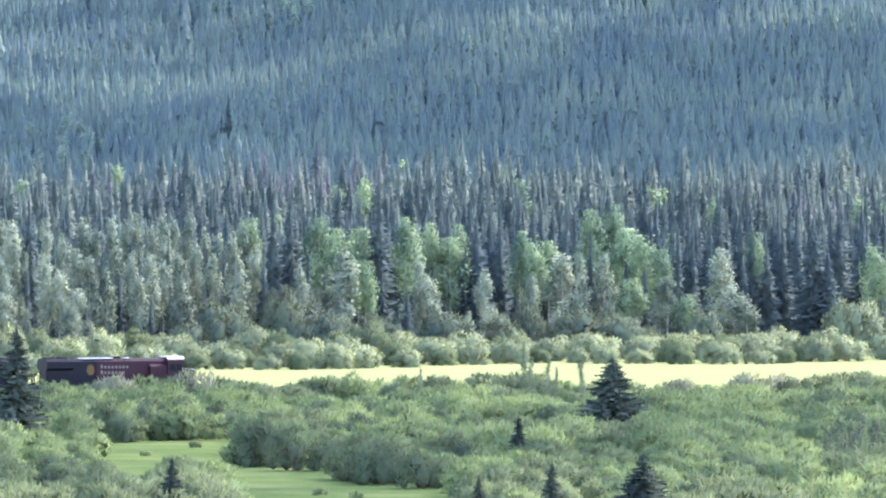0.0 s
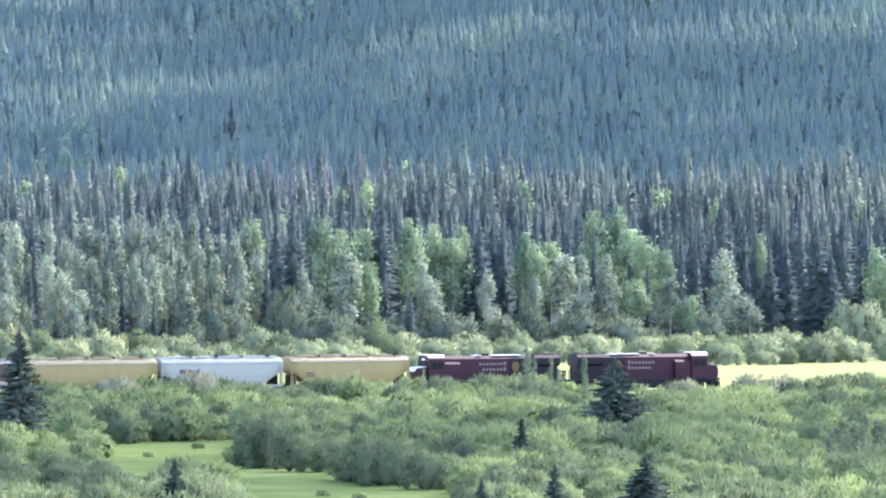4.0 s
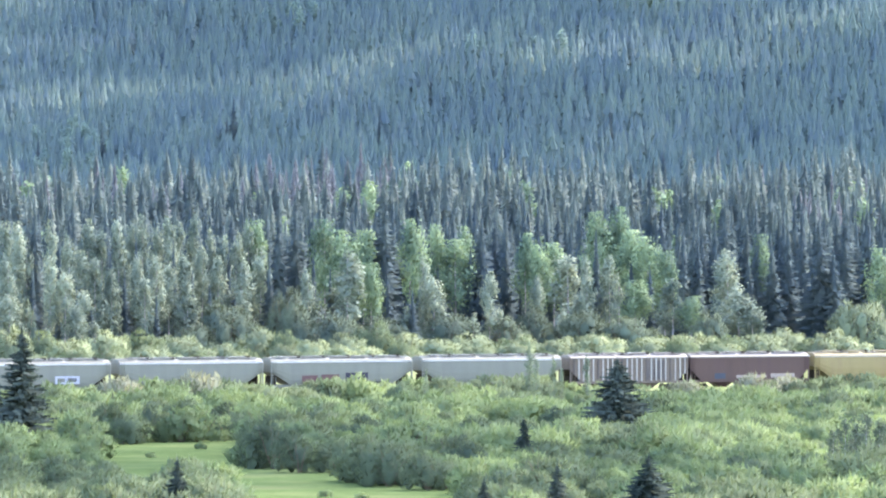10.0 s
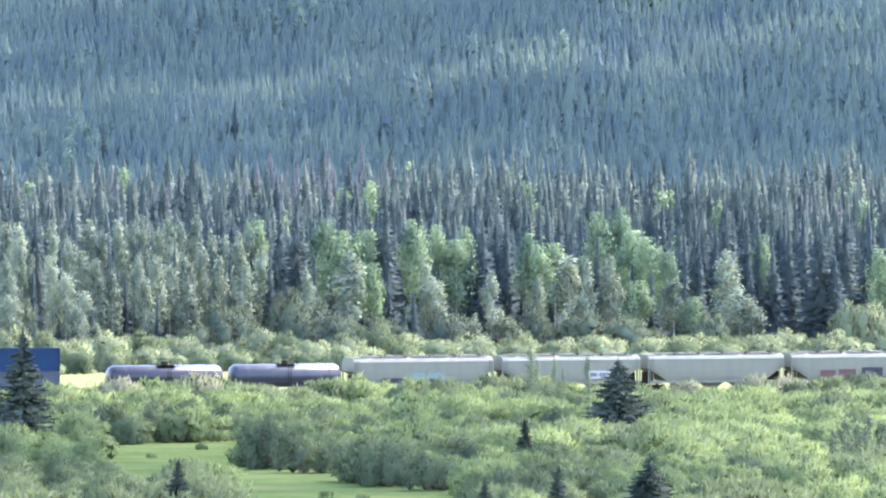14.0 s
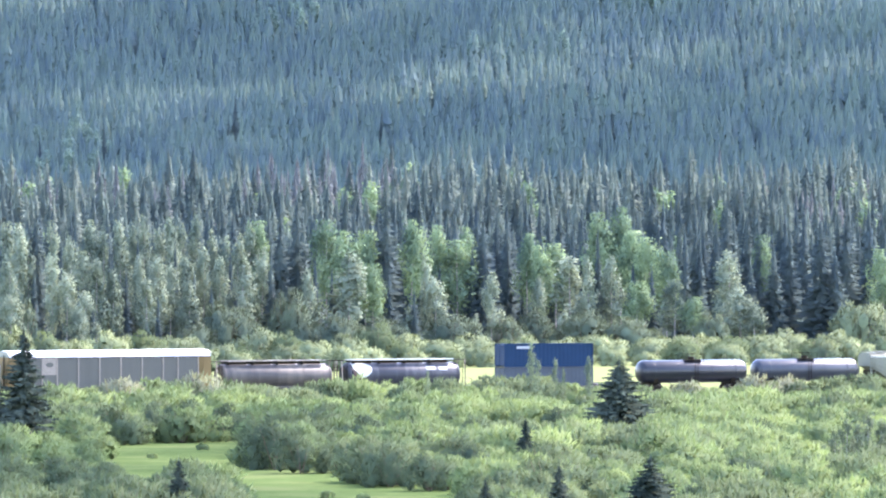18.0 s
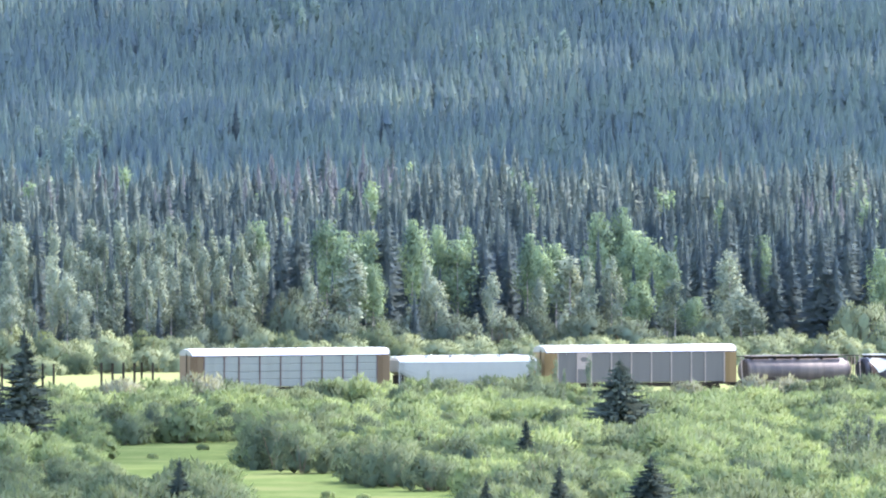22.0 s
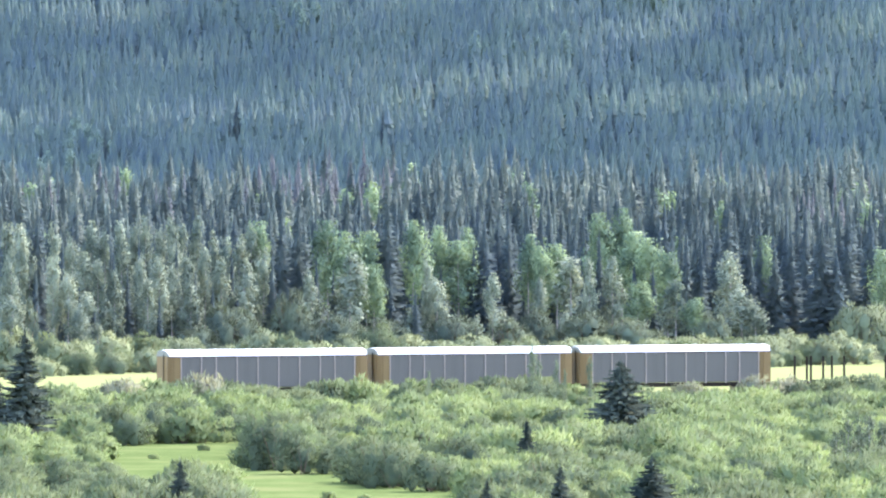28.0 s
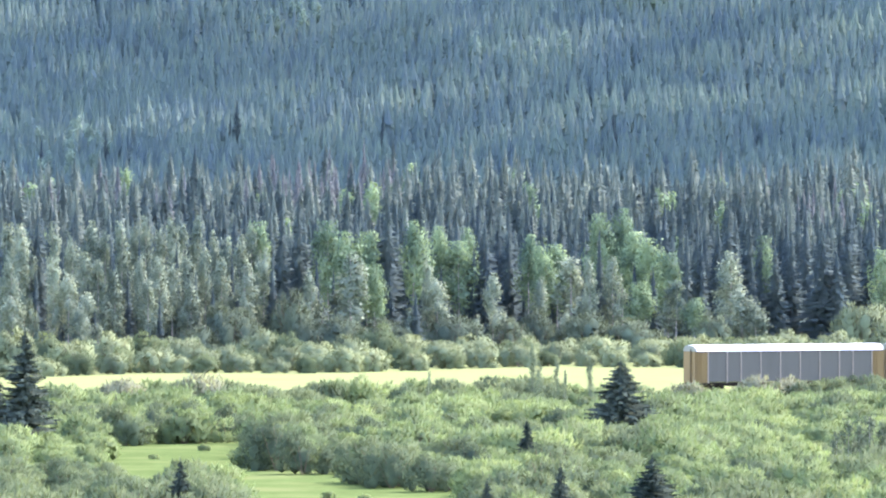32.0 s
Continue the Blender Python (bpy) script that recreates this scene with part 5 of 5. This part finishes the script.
def corrugated_box(L, w, z0, z1, pitch=0.28, deep=0.018):
    """A container shell with upright corrugations along both sides."""
    s = Shape()
    n = int(2 * L / pitch)
    top, n2 = [], 0
    for sy in (-1, 1):
        pts = []
        for i in range(n + 1):
            x = -L + 2 * L * i / n
            pts += [(x, sy * (w - (deep if i % 2 else 0)))]
        vs = [(x, y, z) for x, y in pts for z in (z0, z1)]
        s.add(vs, [(2 * i, 2 * i + 2, 2 * i + 3, 2 * i + 1) for i in range(n)])
    s.box(-L + 0.01, L - 0.01, -w + deep + 0.005, w - deep - 0.005, z0 + 0.02, z1 - 0.01)
    return s


def build_container(name, u, L, z0, paint, label, mark=False):
    car = thing(name, label, "container", "containers on the well car")
    part("shell", corrugated_box(L, 1.22, z0 + 0.12, z0 + 2.78), paint, car, "corrugated steel shell")
    fr = Shape()
    for sy in (-1, 1):
        fr.box(-L, L, sy * 1.22 - 0.05, sy * 1.22 + 0.03, z0, z0 + 0.14).box(-L, L, sy * 1.22 - 0.05, sy * 1.22 + 0.03, z0 + 2.76, z0 + 2.9)
        for sx in (-1, 1):
            fr.box(sx * L - 0.09, sx * L + 0.05, sy * 1.22 - 0.07, sy * 1.22 + 0.035, z0 + 0.14, z0 + 2.76)
    part("frame", fr, paint, car)
    part("roof_sheet", Shape().box(-L + 0.02, L - 0.02, -1.16, 1.16, z0 + 2.80, z0 + 2.86), paint, car)
    for sx in (-1, 1):
        for y in (-0.6, 0.6):
            part("door", Shape().box(sx * (L + 0.02) - 0.03, sx * (L + 0.02) + 0.03, y - 0.56, y + 0.56, z0 + 0.16, z0 + 2.74), paint, car)
    if mark:
        part("lettering_bar", Shape().box(-L + 1.7, -L + 3.6, -1.262, -1.252, z0 + 2.28, z0 + 2.6), CHALK, car, "white lettering bar")
    CONSIST.append((car, u, False))


def build_well_car(u):
    car = thing("well_car", "low brown well car carrying two stacked containers", "well car")
    for sy in (-1, 1):
        part("side_wall", Shape().along_y([(-10.2, 1.25), (-7.2, 1.25), (-6.6, 0.95), (6.6, 0.95), (7.2, 1.25), (10.2, 1.25), (10.2, 0.85), (7.0, 0.45), (-7.0, 0.45), (-10.2, 0.85)], sy * 1.38 - 0.06, sy * 1.38 + 0.06), RUSTY, car)
    part("well_floor", Shape().box(-6.6, 6.6, -1.3, 1.3, 0.3, 0.42), RUSTY, car)
    for sx in (-1, 1):
        x0, x1 = sorted((sx * 6.9, sx * 11.2))
        part("end_deck", Shape().box(x0, x1, -1.3, 1.3, 0.96, 1.14), RUSTY, car, "brown end deck")
        hr = Shape()
        for y in (-1.25, 1.25):
            hr.rod((sx * 11.1, y, 1.1), (sx * 11.1, y, 2.0), 0.03, 4)
        part("hand_rail", hr.rod((sx * 11.1, -1.25, 2.0), (sx * 11.1, 1.25, 2.0), 0.03, 4), UNDER, car)
    trucks(car, 9.2)
    couplers(car, 11.2)
    CONSIST.append((car, u, False))


def build_autorack(u, panel, door, post, label, placard=False, half=13.75):
    """A covered car carrier: screened sides between posts, bulging white roof, end doors."""
    car = thing("autorack", label, "autorack car", "car carriers of the train")
    w, top = 1.55, 5.06
    spans = [1.7, 2.75, 2.0, 2.85, 2.85, 2.85, 2.85, 2.85, 2.0, 2.75, 1.7]
    k = 2 * half / sum(spans)
    for sy in (-1, 1):
        x = -half
        for i, s in enumerate(spans):
            x1 = x + s * k
            end = i in (0, len(spans) - 1)
            board = placard and sy < 0 and i == 2
            mat = door if end else (POST_TAN if board else panel)
            if board:
                part("placard_panel", Shape().box(x + 0.05, x1 - 0.05, sy * w - 0.03, sy * w + 0.03, 3.0, top), POST_TAN, car, "pale panel with a round emblem")
                part("emblem", Shape().along_y([((x + x1) / 2 + 0.55 * math.cos(a * math.pi / 6), 4.25 + 0.3 * math.sin(a * math.pi / 6)) for a in range(12)], sy * w - 0.045, sy * w - 0.032), RACK_PANEL, car)
                part("side_panel", Shape().box(x + 0.05, x1 - 0.05, sy * w - 0.02, sy * w + 0.02, 1.3, 2.98), panel, car)
            elif end:
                part("end_panel", Shape().box(x + 0.02, x1 - 0.05, sy * w - 0.04, sy * w + 0.04, 1.2, top), door, car, "painted ladder panel")
                part("ladder", ladder((x + x1) / 2 - 0.35, sy * (w + 0.1), 0.7, top - 0.1, rungs=12), door, car)
            else:
                s2 = Shape()
                rows = 4 if panel is RACK_SILVER else 1
                for r in range(rows):
                    z0, z1 = 1.3 + (top - 1.3) * r / rows, 1.3 + (top - 1.3) * (r + 1) / rows
                    s2.along_x([(sy * (w - 0.03), z0), (sy * (w + 0.02), z0 + 0.06), (sy * (w + 0.02), z1 - 0.10), (sy * (w - 0.03), z1 - 0.015)], x + 0.05, x1 - 0.05)
                part("side_panel", s2, panel, car)
            if i:
                part("side_post", Shape().box(x - 0.07, x + 0.07, sy * (w + 0.05) - 0.06, sy * (w + 0.05) + 0.06, 1.15, top + 0.05), post, car)
            x = x1
        part("roof_rail", Shape().box(-half, half, sy * w - 0.07, sy * w + 0.07, top + 0.003, top + 0.12), POST_BROWN, car, "dark rail under the roof")
        part("side_sill", Shape().along_y([(-half, 1.18), (half, 1.18), (half, 0.95), (half - 3.6, 0.95), (half - 5.0, 0.72), (-half + 5.0, 0.72), (-half + 3.6, 0.95), (-half, 0.95)], sy * 1.48 - 0.06, sy * 1.48 + 0.06), UNDER, car)
    prof = [(-w - 0.04, top + 0.125), (-w + 0.06, top + 0.46), (-w * 0.72, top + 0.78), (-w * 0.35, top + 0.88), (w * 0.35, top + 0.88), (w * 0.72, top + 0.78), (w - 0.06, top + 0.46), (w + 0.04, top + 0.125)]
    rs = Shape()
    n = 46
    for i in range(n):
        a, b = -half + 0.15 + (2 * half - 0.3) * i / n, -half + 0.15 + (2 * half - 0.3) * (i + 0.72) / n
        rs.along_x([(y * 1.012, z + 0.03 if z > top + 0.2 else z) for y, z in prof], a, b)
    rs.along_x(prof, -half + 0.1, half - 0.1)
    part("roof", rs, RACK_ROOF, car, "white corrugated arched roof")
    for sgn in (1, -1):
        lo = [(y * 0.985, z) for y, z in prof]
        x0, x1 = sorted((sgn * (half - 0.09), sgn * (half + 0.12)))
        # Greyer than the white roof: shade put into the end's colour.
        part("roof_end", Shape().along_x(lo, x0, x1), RACK_SILVER, car, "roof end greyed as if in shade")
        for y0, y1 in ((-1.5, -0.02), (0.02, 1.5)):
            part("end_door", Shape().box(min(sgn * (half - 0.02), sgn * (half + 0.10)), max(sgn * (half - 0.02), sgn * (half + 0.10)), y0, y1, 1.25, top + 0.1), door, car, "painted end door")
        part("end_post", Shape().rod((sgn * (half + 0.16), -0.5, 1.0), (sgn * (half + 0.16), -0.5, top + 0.4), 0.06, 5), UNDER, car)
        part("end_platform", Shape().box(min(sgn * half, sgn * (half + 0.35)), max(sgn * half, sgn * (half + 0.35)), -1.4, 1.4, 1.0, 1.12), UNDER, car)
    part("deck", Shape().box(-half, half, -1.45, 1.45, 1.05, 1.2), UNDER, car)
    part("upper_deck", Shape().box(-half + 0.2, half - 0.2, -1.45, 1.45, 2.95, 3.05), UNDER, car)
    trucks(car, half - 3.2)
    couplers(car, half + 0.15)
    CONSIST.append((car, u, False))


def build_stake_car(u, half, stakes):
    """A short empty flat car with upright log stakes."""
    car = thing("stake_flat_car", "short empty flat car with dark log stakes", "flat car", "stake cars of the train")
    part("deck", Shape().box(-half, half, -1.35, 1.35, 0.98, 1.14), UNDER, car, "dark low deck")
    part("centre_sill", Shape().along_y([(-half, 1.0), (half, 1.0), (half, 0.8), (2.5, 0.55), (-2.5, 0.55), (-half, 0.8)], -0.35, 0.35), UNDER, car)
    for x in stakes:
        for y in (-1.55, 1.55):
            part("stake", Shape().box(x - 0.11, x + 0.11, y - 0.09, y + 0.09, 1.0, 4.4), UNDER, car, "dark upright stake")
        part("bunk", Shape().box(x - 0.16, x + 0.16, -1.6, 1.6, 1.145, 1.36), UNDER, car)
    trucks(car, half - 1.7)
    couplers(car, half)
    CONSIST.append((car, u, False))


build_locomotive(47.45, False)
build_locomotive(69.15, True)
build_hopper(89.35, 16.6, TAN, "tan covered hopper with a dusty cream roof", round_side=True, roof=BUFF, boards=TIE_BOARD, eave=CREAMY, marks=[(-6.2, -5.0, 2.6, 2.75, INK, ""), (-6.2, -5.0, 2.3, 2.42, INK, "")])
build_hopper(107.15, 16.8, PALE_BLUE, "pale blue-white covered hopper with a dark logo", round_side=True,
             marks=[(-5.9, -4.9, 2.75, 3.3, DUSK_RED, "dark red logo shape"), (-4.6, -4.3, 2.75, 3.3, DUSK_RED, ""), (-4.1, -3.8, 2.75, 3.15, DUSK_RED, ""), (-3.6, -3.3, 2.75, 3.3, DUSK_RED, "")])
build_hopper(124.8, 17.4, TAN, "tan covered hopper with a dusty cream roof", round_side=True, roof=BUFF, boards=TIE_BOARD, eave=CREAMY)
build_hopper(143.0, 17.4, WINE, "faded wine-red covered hopper with a pale dusty roof", roof=DUSTY, eave=SUNNY_ROOF, boards=TIE_BOARD, marks=[(-2, 2.4, 1.6, 1.95, POST_TAN, "dusty pale scrawl"), (3.0, 6.5, 1.55, 2.1, POST_TAN, "dusty pale scrawl"), (-5.2, -3.6, 1.5, 2.2, STEEL_BLUE, "dull blue scrawl")])
build_hopper(160.55, 17.0, RUSTPANEL, "rust-streaked white covered hopper with side ribs", roof=DUSTY, eave=SUNNY_ROOF, boards=TIE_BOARD, ribs=24, rib_paint=RUSTWHITE, marks=[(2.4, 5.0, 1.5, 3.9, RUSTY, "rusty brown panel")])
GREY_LABEL = "long grey covered hopper with a sunlit-bright roof edge"
build_hopper(180.2, 19.8, GREY_PAINT, GREY_LABEL, round_side=True, eave=SUNNY_ROOF, boards=DUSTY)
build_hopper(201.35, 19.8, GREY_PAINT, "long grey covered hopper with red and dark painted scrawls", round_side=True, eave=SUNNY_ROOF, boards=DUSTY,
             marks=[(-5.6, -3.4, 1.6, 2.5, OXIDE, "red oxide patch"), (-2.9, -0.4, 1.5, 2.6, OXIDE, "red oxide patch"), (0.5, 3.6, 1.5, 2.8, INK, "dark scrawl"), (1.0, 3.0, 1.8, 2.4, CHALK, ""), (4.2, 6.4, 1.5, 1.7, INK, "")])
build_hopper(222.2, 19.8, GREY_PAINT, GREY_LABEL, round_side=True, eave=SUNNY_ROOF, boards=DUSTY)
build_hopper(243.15, 19.8, GREY_PAINT, "long grey covered hopper with a white scrawl", round_side=True, eave=SUNNY_ROOF, boards=DUSTY, marks=[(2.3, 5.6, 1.75, 2.75, CHALK, "white painted scrawl"), (2.6, 3.6, 2.0, 2.5, GREY_PAINT, ""), (4.0, 5.2, 2.0, 2.5, GREY_PAINT, "")])
build_hopper(264.15, 19.8, GREY_PAINT, "long grey covered hopper with a pale aqua patch", round_side=True, eave=SUNNY_ROOF, boards=DUSTY,
             marks=[(-2.0, 2.9, 1.5, 2.7, AQUA, "pale aqua paint patch"), (-6.0, -2.4, 1.5, 2.1, INK, "dark scrawl"), (-0.6, 1.4, 1.5, 2.0, STEEL_BLUE, "")])
build_tank_car(282.9, 15.2, TANK_GREY, "slate grey tank car with a bright sunlit top")
build_tank_car(299.5, 15.6, TANK_BLACK, "glossy black tank car with a bright sunlit top")
build_well_car(320.6)
build_container("shipping_container", 320.7, 6.3, 0.44, STEEL_BLUE, "grey-blue corrugated container in the well car")
build_container("shipping_container", 320.7, 6.3, 3.36, NAVY, "blue corrugated container stacked on top", True)
build_round_hopper(341.2, 17.4, CHARCOAL, "charcoal cylindrical hopper with pale marks and a white curved end", SUNNY_ROOF, True, [(3.0, 4.4, 48, 68, CHALK, "pale scrawl"), (4.8, 6.0, 50, 70, CHALK, "pale scrawl")])
build_round_hopper(358.9, 16.8, RUSTY, "rusty brown cylindrical hopper with raised roof walkways", POST_TAN)
build_autorack(382.1, RACK_PANEL, RACK_YELLOW, POST_TAN, "grey screened autorack with yellow ends and white roof", True)
build_hopper(406.85, 19.6, PALE_BLUE, "long pale blue-white covered hopper with a white roof", round_side=True, roof=SUNNY_ROOF, eave=RACK_ROOF, boards=RACK_ROOF)
build_autorack(431.75, RACK_SILVER, RACK_BROWN, POST_BROWN, "silver screened autorack with brown ends and white roof")
build_stake_car(454.3, 6.6, [3.5, 1.0, -2.0])
build_stake_car(467.9, 6.4, [3.6, 0.5, -1.9])
for u in (488.95, 517.75, 546.75):
    build_autorack(u, RACK_PANEL, RACK_YELLOW, POST_TAN, "grey screened autorack with yellow ends and white roof")

SPEED = 18.6


def rolled(t):
    """Metres the train has gone: it gathers a little speed on the way."""
    return SPEED * t + float(np.interp(t, [0, 2, 4, 6, 8, 10, 13, 17, 21, 25, 28, 32], [2.2, 1.83, 1.41, 0.92, 0.55, 0.3, 0.08, 0.0, 0.03, 0.15, 0.2, 0.25]))


def train_pose(s, turned):
    return Matrix.Translation(on_track(s)) @ Matrix.Rotation(TRACK_TURN + (math.pi if turned else 0), 4, "Z")


def motions():
    """The train rolls past at an even speed, and the clouds drift on the wind."""
    times = [0.0, 0.1] + [float(i) for i in range(1, 32)] + [31.9, 32.0]
    for car, u, turned in CONSIST:
        walk(car, [(t, train_pose(rolled(t) - u, turned)) for t in times])
    for cloud, place in CLOUDS:
        walk(cloud, [(t, Matrix.Translation(place + Vector((DRIFT[0] * t, DRIFT[1] * t, 0)))) for t in (0.0, 0.2, 4.0, 8.0, 12.0, 16.0, 20.0, 24.0, 28.0, 31.8, 32.0)])


# ------------------------------------------------------------ clouds that shade the valley, drifting high above it
CLOUDS = []
CLOUD_UP = 2200.0
DRIFT = (-5.2, -5.0)


def build_cloud(x, y, wide, deep, cover, size, seed, label):
    """A flat field of puffs whose shade falls on the ground round (x, y)."""
    rng = np.random.default_rng(seed)
    car = thing("cloud", label, "cloud", "drifting clouds", "structure")
    bm = bmesh.new()
    bmesh.ops.create_icosphere(bm, subdivisions=1, radius=1.0)
    ball_v = np.array([v.co[:] for v in bm.verts])
    ball_f = [[v.index for v in f.verts] for f in bm.faces]
    bm.free()
    vs, fs = [], []
    n = int(cover * wide * deep / (3.0 * size * size))
    for _ in range(n):
        px, py = rng.uniform(-0.5, 0.5) * wide, rng.uniform(-0.5, 0.5)
        py = py * (deep + 26 * math.sin(px * 0.021 + seed) + 14 * math.sin(px * 0.067)) + 0.10 * px
        r = size * rng.uniform(0.6, 1.4)
        lump = ball_v * (1 + 0.12 * np.sin(ball_v[:, [1, 2, 0]] * 5 + seed)) * np.array([r, r * rng.uniform(0.7, 1.1), r * 0.5])
        base = len(vs)
        vs += (lump + np.array([px, py, rng.uniform(-0.3, 0.3) * size])).tolist()
        fs += [[i + base for i in f] for f in ball_f]
    me = bpy.data.meshes.new("puff_field")
    me.from_pydata(vs, [], fs)
    me.materials.append(CLOUD)
    me.polygons.foreach_set("use_smooth", [True] * len(fs))
    part("puff_field", me, None, car)
    CLOUDS.append((car, Vector((x, y, float(height(x, y)))) + SUN * (CLOUD_UP / SUN.z)))


build_cloud(80, 2752, 700, 375, 3.0, 16, 3, "broad white cumulus cloud over the hillside")
build_cloud(80, 3275, 700, 485, 1.15, 13, 5, "broad broken white cloud over the upper hillside")
build_cloud(55, 3160, 250, 190, 1.3, 12, 19, "small dense white cloud over the upper hillside")
build_cloud(40, 3115, 120, 360, 0.5, 12, 23, "thin white cloud drifting over the hillside")
build_cloud(80, 2975, 700, 130, 0.45, 13, 17, "thin ragged white cloud between two broad ones")
build_cloud(-52, 1025, 290, 370, 0.82, 7, 9, "thin broken white cloud over the valley floor")
motions()
